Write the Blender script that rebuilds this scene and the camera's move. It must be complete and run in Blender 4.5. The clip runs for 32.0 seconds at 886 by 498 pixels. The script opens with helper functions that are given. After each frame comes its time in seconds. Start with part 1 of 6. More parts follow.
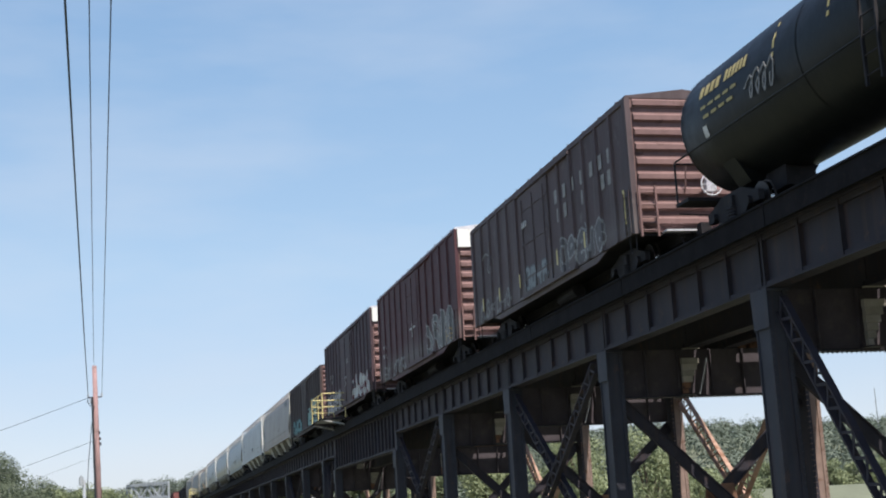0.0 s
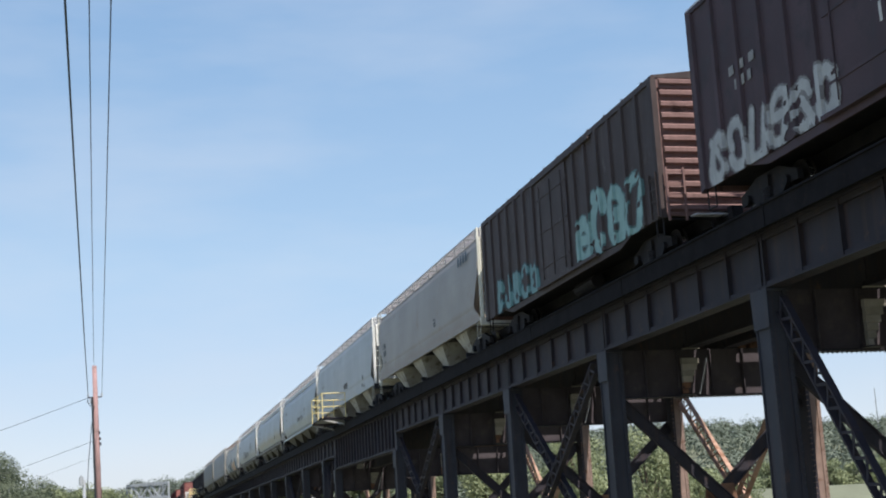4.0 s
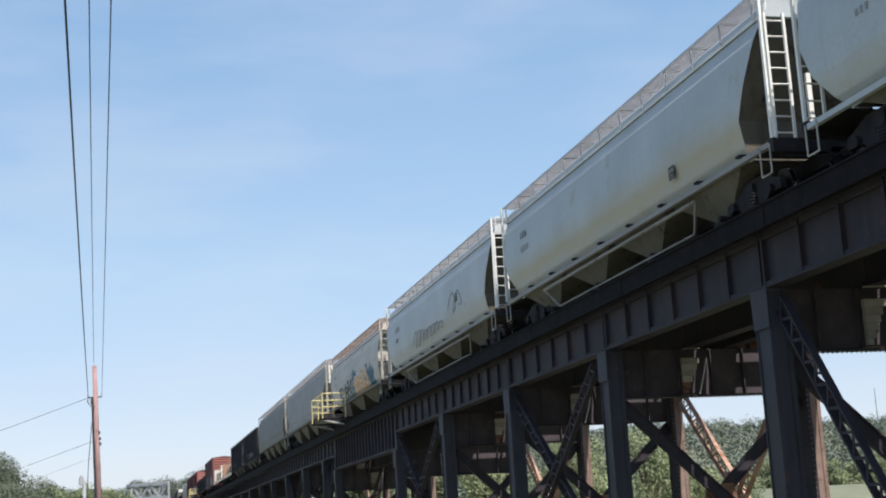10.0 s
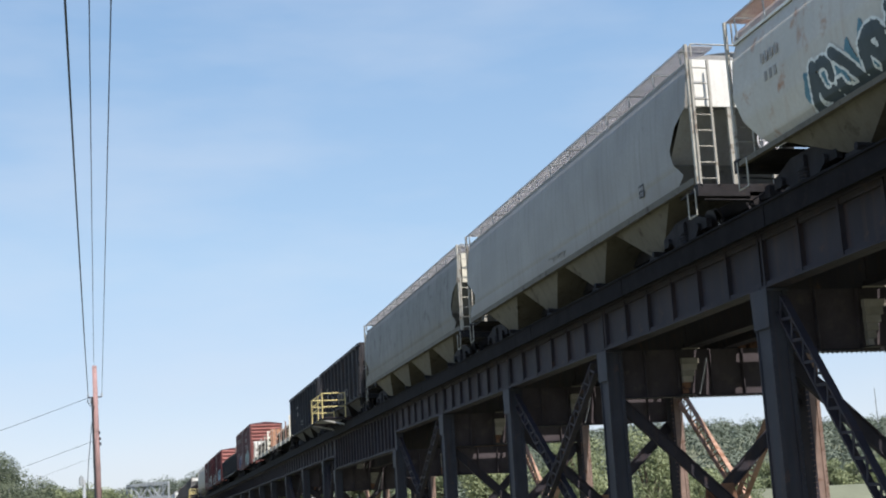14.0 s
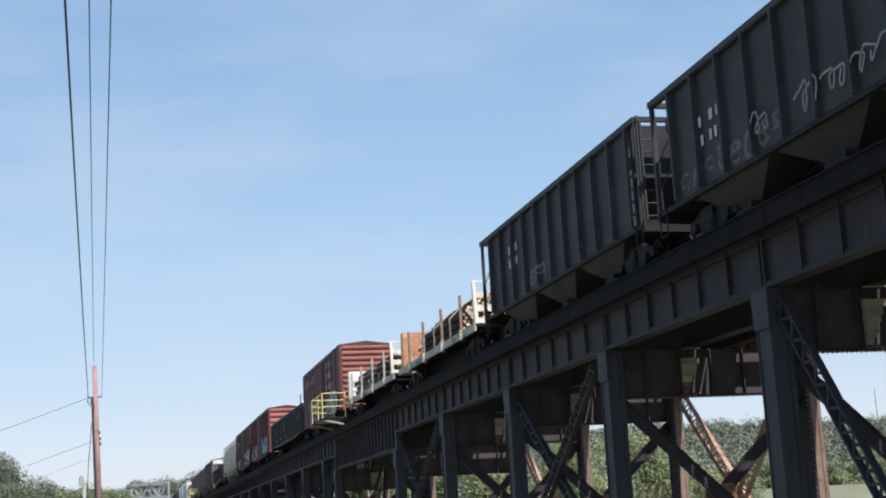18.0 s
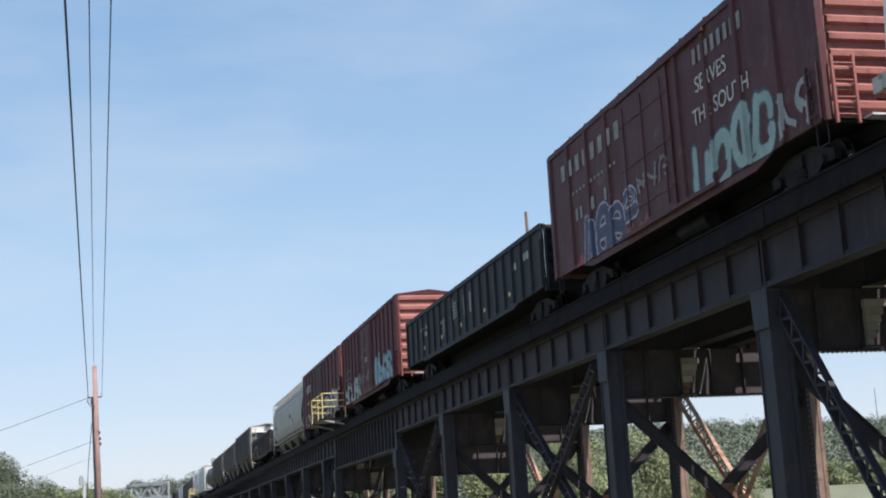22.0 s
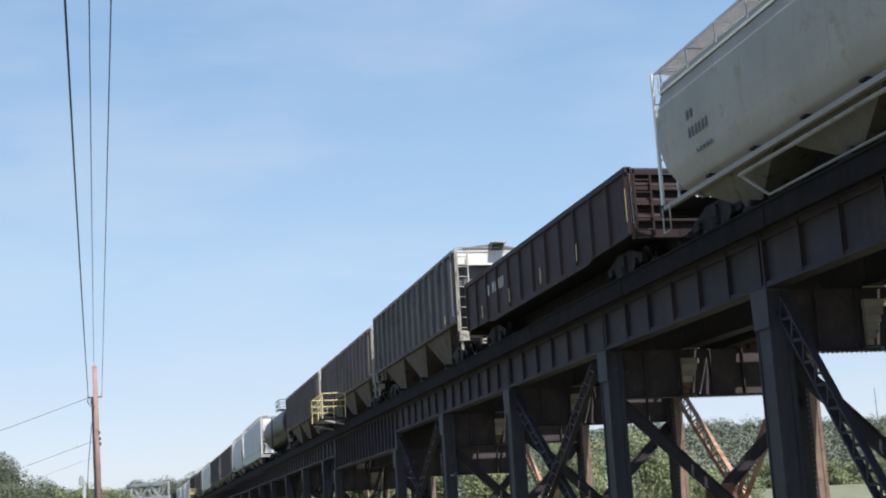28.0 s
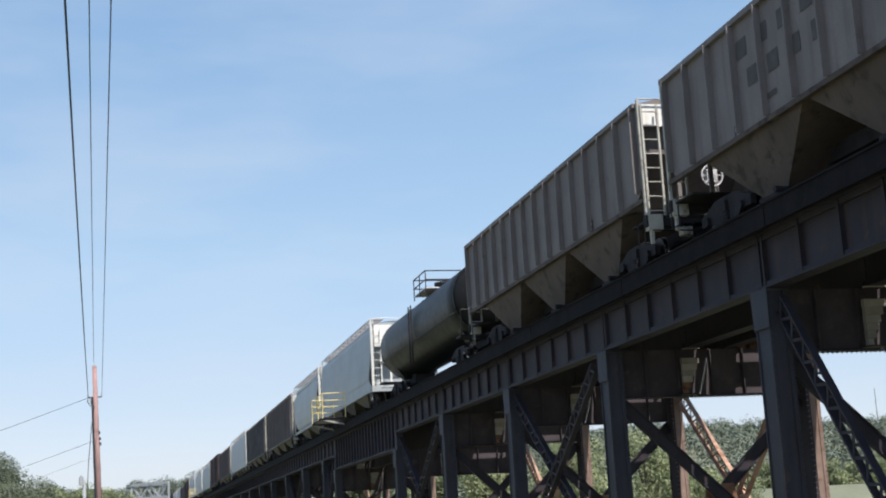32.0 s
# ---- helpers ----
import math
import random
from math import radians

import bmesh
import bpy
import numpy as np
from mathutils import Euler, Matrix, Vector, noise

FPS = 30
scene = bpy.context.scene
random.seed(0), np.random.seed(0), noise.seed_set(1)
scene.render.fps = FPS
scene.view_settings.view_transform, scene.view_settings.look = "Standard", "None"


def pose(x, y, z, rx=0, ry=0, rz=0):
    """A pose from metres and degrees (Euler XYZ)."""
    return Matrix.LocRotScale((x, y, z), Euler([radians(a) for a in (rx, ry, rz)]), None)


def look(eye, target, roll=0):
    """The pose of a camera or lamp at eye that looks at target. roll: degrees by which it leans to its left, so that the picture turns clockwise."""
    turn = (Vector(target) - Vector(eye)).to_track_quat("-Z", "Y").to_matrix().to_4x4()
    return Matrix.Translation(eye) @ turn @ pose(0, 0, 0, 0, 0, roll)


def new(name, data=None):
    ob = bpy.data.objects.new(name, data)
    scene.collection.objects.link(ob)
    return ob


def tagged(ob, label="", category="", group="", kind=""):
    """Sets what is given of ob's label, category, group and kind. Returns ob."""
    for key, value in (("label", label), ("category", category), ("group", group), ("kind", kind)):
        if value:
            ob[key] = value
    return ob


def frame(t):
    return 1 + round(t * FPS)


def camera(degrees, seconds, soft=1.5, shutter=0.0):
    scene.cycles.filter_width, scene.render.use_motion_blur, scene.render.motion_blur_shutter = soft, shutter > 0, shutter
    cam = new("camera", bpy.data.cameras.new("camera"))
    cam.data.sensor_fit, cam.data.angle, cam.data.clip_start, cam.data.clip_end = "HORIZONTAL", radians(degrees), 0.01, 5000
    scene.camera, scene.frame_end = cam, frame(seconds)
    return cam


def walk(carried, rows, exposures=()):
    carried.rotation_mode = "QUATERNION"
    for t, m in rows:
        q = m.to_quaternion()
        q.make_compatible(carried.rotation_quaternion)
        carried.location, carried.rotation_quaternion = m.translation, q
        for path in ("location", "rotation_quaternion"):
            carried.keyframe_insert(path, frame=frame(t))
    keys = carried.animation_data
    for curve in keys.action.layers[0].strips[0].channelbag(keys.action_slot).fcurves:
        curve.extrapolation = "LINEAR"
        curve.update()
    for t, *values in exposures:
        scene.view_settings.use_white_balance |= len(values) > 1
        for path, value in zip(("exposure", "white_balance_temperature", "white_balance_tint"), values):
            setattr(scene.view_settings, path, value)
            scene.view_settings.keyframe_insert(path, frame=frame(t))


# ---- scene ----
cam = camera(36.35, 32.0, soft=2.0)
EYE = (0.0, 0.0, 1.6)
YAW, PITCH, ROLL = radians(13.852), radians(11.471), -3.146
AIM = (math.sin(YAW) * math.cos(PITCH), math.cos(YAW) * math.cos(PITCH), 1.6 + math.sin(PITCH))
walk(cam, [(0.0, look(EYE, AIM, ROLL)), (32.0, look(EYE, AIM, ROLL))], exposures=[(0.0, 0.68), (3.5, 0.68), (6.5, 0.73), (16.0, 0.73), (18.0, 0.70), (19.5, 0.74), (22.0, 0.70), (25.0, 0.70), (27.5, 0.73), (30.0, 0.70), (32.0, 0.71)])

# ---- light: sky and sun ----
SUN_TO = Vector((0.13, -0.55, 1.0)).normalized()
world = bpy.data.worlds.new("sky")
scene.world = world
world.use_nodes = True
wn, wl = world.node_tree.nodes, world.node_tree.links
sky = wn.new("ShaderNodeTexSky")
sky.sky_type, sky.sun_disc = "NISHITA", False
sky.sun_elevation = math.asin(SUN_TO.z)
sky.sun_rotation = math.atan2(SUN_TO.x, SUN_TO.y)
sky.air_density, sky.dust_density, sky.ozone_density = 1.0, 0.7, 2.0
# hazy late-summer sky: the sky texture, softened towards a pale horizon
way, part_z, tone, blend, dim = wn.new("ShaderNodeTexCoord"), wn.new("ShaderNodeSeparateXYZ"), wn.new("ShaderNodeValToRGB"), wn.new("ShaderNodeMix"), wn.new("ShaderNodeMix")
wl.new(way.outputs["Generated"], part_z.inputs[0])
wl.new(part_z.outputs["Z"], tone.inputs[0])
ramp_stops = tone.color_ramp.elements
ramp_stops[0].position, ramp_stops[0].color = 0.0, (0.395, 0.415, 0.50, 1)
ramp_stops[1].position, ramp_stops[1].color = 1.0, (0.06, 0.13, 0.33, 1)
for at, col in ((0.06, (0.375, 0.41, 0.51)), (0.105, (0.325, 0.385, 0.492)), (0.19, (0.268, 0.38, 0.508)), (0.36, (0.185, 0.305, 0.468)), (0.6, (0.11, 0.21, 0.41))):
    ramp_stops.new(at).color = (*col, 1)
dim.data_type = blend.data_type = "RGBA"
dim.blend_type = "MULTIPLY"
dim.inputs[0].default_value, dim.inputs[7].default_value = 1.0, (0.12, 0.12, 0.12, 1)
wl.new(sky.outputs[0], dim.inputs[6])
blend.inputs[0].default_value = 0.7
wl.new(dim.outputs[2], blend.inputs[6])
wl.new(tone.outputs[0], blend.inputs[7])
# faint thin cloud
wisp, wisp_map, wisp_fac, wisp_mix = wn.new("ShaderNodeTexNoise"), wn.new("ShaderNodeMapping"), wn.new("ShaderNodeMapRange"), wn.new("ShaderNodeMix")
wisp_map.inputs["Scale"].default_value = (3.0, 3.0, 11.0)
wl.new(way.outputs["Generated"], wisp_map.inputs[0])
wl.new(wisp_map.outputs[0], wisp.inputs["Vector"])
wisp.inputs["Scale"].default_value, wisp.inputs["Detail"].default_value = 1.6, 5.0
wl.new(wisp.outputs["Fac"], wisp_fac.inputs[0])
wisp_fac.inputs[1].default_value, wisp_fac.inputs[2].default_value, wisp_fac.inputs[4].default_value = 0.45, 0.8, 0.3
wisp_mix.data_type = "RGBA"
wl.new(wisp_fac.outputs[0], wisp_mix.inputs[0])
wl.new(blend.outputs[2], wisp_mix.inputs[6])
wisp_mix.inputs[7].default_value = (0.46, 0.49, 0.55, 1)
wl.new(wisp_mix.outputs[2], wn["Background"].inputs[0])
wn["Background"].inputs[1].default_value = 1.0
sun = new("sun", bpy.data.lights.new("sun", "SUN"))
sun.data.energy, sun.data.angle, sun.data.color = 5.0, radians(0.55), (1.0, 0.94, 0.86)
sun.rotation_mode = "QUATERNION"
sun.rotation_quaternion = SUN_TO.to_track_quat("Z", "Y")

# ---- plan ----
TRACK_X, FAR_TRACK_X = 14.137, 17.61      # track centres
RAIL_Z = 7.53
GIRDER_X = (13.0, 15.27, 16.47, 18.75)
GIRDER_BOT, GIRDER_TOP = 5.93, 7.07
DEEP_BOT = 5.13                          # the one longer span has deeper girders
DEEP_SPAN = (63.6, 82.4)
BENTS = [6.0, 15.5, 25.0, 34.46, 43.94, 53.65, 63.6, 82.4, 87.3, 97.2, 107.6, 118.0, 128.1] + [138.3 + 10.2 * k for k in range(14)]
BASE_Z = -5.2
SPEED = 14.1


# ---- materials ----
def surf(name, col, rough=0.6, metal=0.0, var=0.3, scale=1.2, fine=24.0, dirt=None, amount=0.35, streak=0.0, bump=0.15, spec=0.18, vary=0.0, band=None):
    m = bpy.data.materials.new(name)
    m.use_nodes = True
    n, l = m.node_tree.nodes, m.node_tree.links
    b = n["Principled BSDF"]
    tc, info = n.new("ShaderNodeTexCoord"), n.new("ShaderNodeObjectInfo")
    add = n.new("ShaderNodeVectorMath")
    add.operation = "MULTIPLY_ADD"
    add.inputs[1].default_value = (1, 1, 1)
    sc = n.new("ShaderNodeVectorMath")
    sc.operation = "SCALE"
    sc.inputs[0].default_value = (17, 31, 11)
    l.new(info.outputs["Random"], sc.inputs[3])
    l.new(tc.outputs["Object"], add.inputs[0])
    l.new(sc.outputs[0], add.inputs[2])

    def noise_tex(s, detail=5.0, stretch=None):
        t = n.new("ShaderNodeTexNoise")
        t.inputs["Scale"].default_value, t.inputs["Detail"].default_value, t.inputs["Roughness"].default_value = s, detail, 0.62
        src = add.outputs[0]
        if stretch:
            mp = n.new("ShaderNodeMapping")
            mp.inputs["Scale"].default_value = stretch
            l.new(src, mp.inputs[0])
            src = mp.outputs[0]
        l.new(src, t.inputs["Vector"])
        return t.outputs["Fac"]

    def mixer(fac, a, c, kind="MIX"):
        x = n.new("ShaderNodeMix")
        x.data_type, x.blend_type = "RGBA", kind
        for sock, val in ((x.inputs[0], fac), (x.inputs[6], a), (x.inputs[7], c)):
            if isinstance(val, (int, float)):
                sock.default_value = val
            elif isinstance(val, tuple):
                sock.default_value = (*val[:3], 1.0)
            else:
                l.new(val, sock)
        return x.outputs[2]

    def ramp(src, lo, hi):
        r = n.new("ShaderNodeMapRange")
        r.inputs[1].default_value, r.inputs[2].default_value = lo, hi
        l.new(src, r.inputs[0])
        return r.outputs[0]

    dark, lite = tuple(c * (1 - var) for c in col), tuple(min(1.0, c * (1 + var)) for c in col)
    c = mixer(ramp(noise_tex(scale), 0.3, 0.7), dark, lite)
    c = mixer(ramp(noise_tex(fine, 3.0), 0.25, 0.75), c, mixer(0.5, c, tuple(x * 0.75 for x in col)))
    if streak:
        s = ramp(noise_tex(1.0, 4.0, (5.0, 5.0, 0.35)), 0.5, 0.72)
        k = n.new("ShaderNodeMath")
        k.operation = "MULTIPLY"
        k.inputs[1].default_value = streak
        l.new(s, k.inputs[0])
        c = mixer(k.outputs[0], c, dirt or tuple(x * 0.45 for x in col))
    if dirt:
        lo = 0.72 - amount * 0.6
        c = mixer(ramp(noise_tex(scale * 2.3, 7.0), lo, lo + 0.12), c, dirt)
    def calc(op, a, c=None, e=None):
        x = n.new("ShaderNodeMath")
        x.operation = op
        for sock, val in zip(x.inputs, (a, c, e)):
            if isinstance(val, (int, float)):
                sock.default_value = val
            elif val is not None:
                l.new(val, sock)
        return x.outputs[0]

    if band:
        # a soft settled band of dust along the side: height, half width, colour, strength
        bz, bw, bcol, bk = band
        split = n.new("ShaderNodeSeparateXYZ")
        l.new(tc.outputs["Object"], split.inputs[0])
        off = calc("DIVIDE", calc("ABSOLUTE", calc("SUBTRACT", calc("MULTIPLY_ADD", noise_tex(0.5, 3.0), 0.9, split.outputs[2]), bz + 0.45)), bw)
        c = mixer(calc("MULTIPLY", ramp(off, 1.0, 0.0), bk), c, bcol)
    if vary:
        h = n.new("ShaderNodeHueSaturation")
        l.new(ramp(info.outputs["Random"], -0.0, 1.0), h.inputs["Fac"])
        mr = n.new("ShaderNodeMapRange")
        mr.inputs[3].default_value, mr.inputs[4].default_value = 1 - vary, 1 + vary
        l.new(info.outputs["Random"], mr.inputs[0])
        l.new(mr.outputs[0], h.inputs["Value"])
        h.inputs["Fac"].default_value = 1.0
        for lk in list(h.inputs["Fac"].links):
            l.remove(lk)
        l.new(c, h.inputs["Color"])
        c = h.outputs[0]
    l.new(c, b.inputs["Base Color"])
    rr = n.new("ShaderNodeMapRange")
    rr.inputs[3].default_value, rr.inputs[4].default_value = max(0.05, rough - 0.12), min(1.0, rough + 0.15)
    l.new(noise_tex(scale * 4), rr.inputs[0])
    l.new(rr.outputs[0], b.inputs["Roughness"])
    b.inputs["Metallic"].default_value = metal
    b.inputs["Specular IOR Level"].default_value = spec
    if bump:
        bp = n.new("ShaderNodeBump")
        bp.inputs["Strength"].default_value, bp.inputs["Distance"].default_value = bump, 0.02
        l.new(noise_tex(fine * 0.5), bp.inputs["Height"])
        l.new(bp.outputs[0], b.inputs["Normal"])
    return m


def leafy(name, col, vary=0.45, through_light=0.35, clump=0.5):
    m = bpy.data.materials.new(name)
    m.use_nodes = True
    n, l = m.node_tree.nodes, m.node_tree.links
    b, out = n["Principled BSDF"], n["Material Output"]
    geo, tc, t = n.new("ShaderNodeNewGeometry"), n.new("ShaderNodeTexCoord"), n.new("ShaderNodeTexNoise")
    t.inputs["Scale"].default_value = clump
    l.new(tc.outputs["Object"], t.inputs["Vector"])
    mx = n.new("ShaderNodeMath")
    mx.operation = "MULTIPLY_ADD"
    mx.inputs[1].default_value, mx.inputs[2].default_value = 0.35, 0.02
    l.new(geo.outputs["Random Per Island"], mx.inputs[0])
    ad = n.new("ShaderNodeMath")
    ad.operation = "ADD"
    l.new(mx.outputs[0], ad.inputs[0])
    l.new(t.outputs["Fac"], ad.inputs[1])
    r = n.new("ShaderNodeValToRGB")
    r.color_ramp.elements[0].position, r.color_ramp.elements[1].position = 0.25, 0.95
    r.color_ramp.elements[0].color = (*[c * (1 - vary) for c in col], 1)
    r.color_ramp.elements[1].color = (min(1, col[0] * (1 + vary * 1.6)), min(1, col[1] * (1 + vary)), col[2] * (1 + vary * 0.6), 1)
    l.new(ad.outputs[0], r.inputs[0])
    l.new(r.outputs[0], b.inputs["Base Color"])
    b.inputs["Roughness"].default_value = 0.65
    tr, ms = n.new("ShaderNodeBsdfTranslucent"), n.new("ShaderNodeMixShader")
    l.new(r.outputs[0], tr.inputs[0])
    ms.inputs[0].default_value = through_light
    l.new(b.outputs[0], ms.inputs[1])
    l.new(tr.outputs[0], ms.inputs[2])
    l.new(ms.outputs[0], out.inputs[0])
    return m


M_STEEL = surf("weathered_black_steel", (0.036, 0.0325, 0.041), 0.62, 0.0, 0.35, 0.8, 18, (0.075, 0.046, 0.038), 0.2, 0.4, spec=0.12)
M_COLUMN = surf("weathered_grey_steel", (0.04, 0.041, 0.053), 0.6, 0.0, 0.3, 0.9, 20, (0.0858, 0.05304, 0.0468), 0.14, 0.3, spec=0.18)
M_RUSTY = surf("rusted_steel", (0.20, 0.105, 0.068), 0.8, 0.0, 0.4, 1.5, 26, (0.07, 0.04, 0.032), 0.3, 0.4)
# far braces: rust made paler to carry the sunlight that falls there
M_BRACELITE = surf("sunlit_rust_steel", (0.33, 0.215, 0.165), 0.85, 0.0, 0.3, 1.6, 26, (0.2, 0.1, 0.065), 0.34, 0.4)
# rust of the far columns, toned pale for the sun on them
M_RUSTLITE = surf("sunlit_dry_rust_steel", (0.24, 0.17, 0.145), 0.85, 0.0, 0.3, 1.6, 26, (0.14, 0.075, 0.05), 0.28, 0.4)
M_TIE = surf("creosoted_timber", (0.021, 0.0195, 0.0225), 0.9, 0.0, 0.4, 2.0, 30, (0.034, 0.029, 0.029), 0.25, vary=0.3, spec=0.1)
M_CURB = surf("black_creosoted_curb", (0.0125, 0.0115, 0.0135), 0.9, 0.0, 0.4, 2.0, 30, (0.022, 0.018, 0.018), 0.25, 0.3, spec=0.08)
M_RAIL = surf("rail_steel", (0.09, 0.07, 0.06), 0.45, 0.6, 0.3, 2.0)
M_TRUCK = surf("greasy_cast_steel", (0.028, 0.026, 0.029), 0.7, 0.1, 0.4, 2.5, 30, (0.05363, 0.039, 0.03218), 0.22, spec=0.12)
M_TREAD = surf("polished_tread", (0.6, 0.6, 0.6), 0.22, 1.0, 0.1, 3.0, bump=0)
M_CROSS = surf("dusty_rust_girder", (0.066, 0.056, 0.064), 0.8, 0.0, 0.35, 1.0, 18, (0.08539, 0.07142, 0.07142), 0.28, 0.3, spec=0.1)
M_WHEEL = surf("wheel_steel", (0.06, 0.05, 0.045), 0.45, 0.6, 0.3, 3.0)
M_BROWN = surf("boxcar_brown", (0.07475, 0.0533, 0.05525), 0.62, 0.0, 0.28, 0.7, 22, (0.0403, 0.02925, 0.02925), 0.3, 0.5)
# end paints: sunlight on the ends is put into colours lighter than the sides
M_REDEND = surf("boxcar_end_red_oxide_lit", (0.3024, 0.1224, 0.108), 0.6, 0.0, 0.2, 0.8, 22, (0.144, 0.0612, 0.054), 0.18, 0.3)
M_BROWNEND = surf("boxcar_end_brown_lit", (0.2, 0.122, 0.116), 0.6, 0.0, 0.22, 0.8, 22, (0.0744, 0.0434, 0.0403), 0.22, 0.3)
M_DOORGREY = surf("door_faded_maroon", (0.066, 0.037, 0.039), 0.62, 0.0, 0.25, 1.0, 22, (0.045, 0.026, 0.028), 0.24, 0.5)
M_WHITE = surf("white_paint", (0.74, 0.73, 0.70), 0.55, 0.0, 0.12, 1.0, 20, (0.42, 0.36, 0.3), 0.14, 0.25)
M_CREAM = surf("cream_white_paint", (0.66, 0.64, 0.56), 0.55, 0.0, 0.14, 1.0, 20, (0.34, 0.22, 0.14), 0.2, 0.3)
M_TAN = surf("hopper_tan_grey", (0.354, 0.3304, 0.3127), 0.55, 0.0, 0.14, 0.5, 14, (0.295, 0.2419, 0.2124), 0.2, 0.28, band=(1.25, 0.55, (0.2596, 0.2065, 0.1711), 0.6))
M_GREY = surf("hopper_light_grey", (0.4324, 0.4508, 0.46), 0.5, 0.0, 0.12, 0.5, 14, (0.3036, 0.3036, 0.2944), 0.18, 0.25)
M_BLUEGREY = surf("hopper_blue_grey", (0.357, 0.3867, 0.4123), 0.48, 0.0, 0.12, 0.5, 14, (0.289, 0.289, 0.255), 0.2, 0.25)
M_DULLGREY = surf("hopper_dull_grey", (0.30, 0.295, 0.288), 0.6, 0.0, 0.14, 0.6, 14, (0.2, 0.185, 0.172), 0.1, 0.5, band=(1.3, 0.6, (0.2, 0.17, 0.145), 0.45))
M_CREAMHOP = surf("hopper_cream", (0.3123, 0.2985, 0.2663), 0.5, 0.0, 0.12, 0.6, 14, (0.2296, 0.1929, 0.1469), 0.22, 0.3, band=(1.3, 0.6, (0.1837, 0.1469, 0.1194), 0.6))
M_RIBGREY = surf("ribbed_hopper_grime", (0.148, 0.143, 0.15), 0.65, 0.0, 0.26, 0.6, 16, (0.08, 0.068, 0.068), 0.24, 0.6)
M_RIBBROWN = surf("ribbed_hopper_brown_grime", (0.185, 0.164, 0.162), 0.65, 0.0, 0.22, 0.6, 16, (0.12, 0.1, 0.09), 0.16, 0.6)
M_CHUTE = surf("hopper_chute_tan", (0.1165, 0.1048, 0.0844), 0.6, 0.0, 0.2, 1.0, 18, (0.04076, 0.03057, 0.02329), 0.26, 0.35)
M_COAL = surf("coal_hopper_black", (0.032, 0.031, 0.035), 0.6, 0.0, 0.35, 0.8, 20, (0.04462, 0.03188, 0.02678), 0.25, 0.4, spec=0.2)
M_GONBLACK = surf("gondola_black", (0.026, 0.028, 0.033), 0.55, 0.0, 0.35, 0.8, 20, (0.03312, 0.03036, 0.0276), 0.2, 0.35, spec=0.08)
M_GONBROWN = surf("gondola_rust_brown", (0.033, 0.021, 0.025), 0.65, 0.0, 0.35, 0.8, 20, (0.04125, 0.02625, 0.01875), 0.28, 0.45, spec=0.2)
M_TANK = surf("tank_black", (0.00864, 0.00936, 0.00972), 0.42, 0.0, 0.35, 0.7, 20, (0.0162, 0.01512, 0.0144), 0.22, 0.4, spec=0.15)
M_GRATE = surf("galvanised_grating", (0.56, 0.55, 0.59), 0.5, 0.0, 0.2, 2.0)
M_YELLOW = surf("safety_yellow", (0.72, 0.60, 0.28), 0.5, 0.0, 0.15, 2.0, 20, (0.35, 0.26, 0.14), 0.1)
M_LOGBARK = surf("dark_treated_poles", (0.0375, 0.031, 0.026), 0.85, 0.0, 0.4, 3.0, 30, vary=0.45)
M_PALEWOOD = surf("weathered_pale_timber", (0.29, 0.265, 0.235), 0.85, 0.0, 0.2, 3.0, 30, vary=0.2)
M_LOGEND = surf("cut_wood_end", (0.58, 0.44, 0.32), 0.8, 0.0, 0.25, 6.0, vary=0.3)
M_PIPE = surf("dark_steel_pipe", (0.051, 0.042, 0.0408), 0.55, 0.2, 0.35, 3.0, 26, (0.078, 0.054, 0.042), 0.25, vary=0.3)
M_RUSTORANGE = surf("orange_rust_plate", (0.42, 0.20, 0.11), 0.8, 0.0, 0.3, 1.2, 20, (0.55, 0.47, 0.40), 0.3, 0.4)
M_STAKE = surf("rusty_stake_steel", (0.24, 0.15, 0.12), 0.75, 0.0, 0.3, 2.0, 24, (0.45, 0.4, 0.34), 0.25)
M_DIRTYWHITE = surf("dirty_white_paint", (0.40, 0.385, 0.35), 0.65, 0.0, 0.25, 1.5, 20, (0.17, 0.14, 0.115), 0.3, 0.4)
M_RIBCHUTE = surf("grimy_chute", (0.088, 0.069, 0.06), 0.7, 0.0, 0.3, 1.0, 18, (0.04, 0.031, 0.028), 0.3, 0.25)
M_OUTLET = surf("dusty_outlet_pipe", (0.26, 0.245, 0.225), 0.6, 0.0, 0.25, 1.5, 20, (0.12, 0.1, 0.085), 0.25)
M_GHOST = surf("faded_black_stencil", (0.085, 0.08, 0.08), 0.65, 0.0, 0.3, 3.0)
M_LETTER = surf("stencil_white", (0.5, 0.49, 0.48), 0.6, 0.0, 0.3, 3.0)
M_LETTERY = surf("stencil_yellow", (0.434, 0.35, 0.154), 0.6, 0.0, 0.2, 3.0)
M_LETTERD = surf("stencil_dark", (0.09, 0.10, 0.11), 0.6, 0.0, 0.2, 3.0)
M_CHALKY = surf("faded_white_stencil", (0.27, 0.26, 0.255), 0.7, 0.0, 0.35, 4.0)
M_TANDARK = surf("faded_dark_stencil", (0.27, 0.26, 0.25), 0.6, 0.0, 0.2, 3.0)
M_NAVYPAINT = surf("navy_paint", (0.07, 0.10, 0.13), 0.5, 0.0, 0.2, 3.0)
M_FADEDTAG = surf("faded_grey_spray", (0.13, 0.14, 0.15), 0.6, 0.0, 0.25, 3.0)
M_BLACKSPRAY = surf("spray_black", (0.03, 0.03, 0.035), 0.5, 0.0, 0.2, 2.0)
M_POLE = surf("pole_wood", (0.30, 0.19, 0.185), 0.85, 0.0, 0.25, 1.5, 30, (0.2, 0.14, 0.13), 0.25, 0.4)
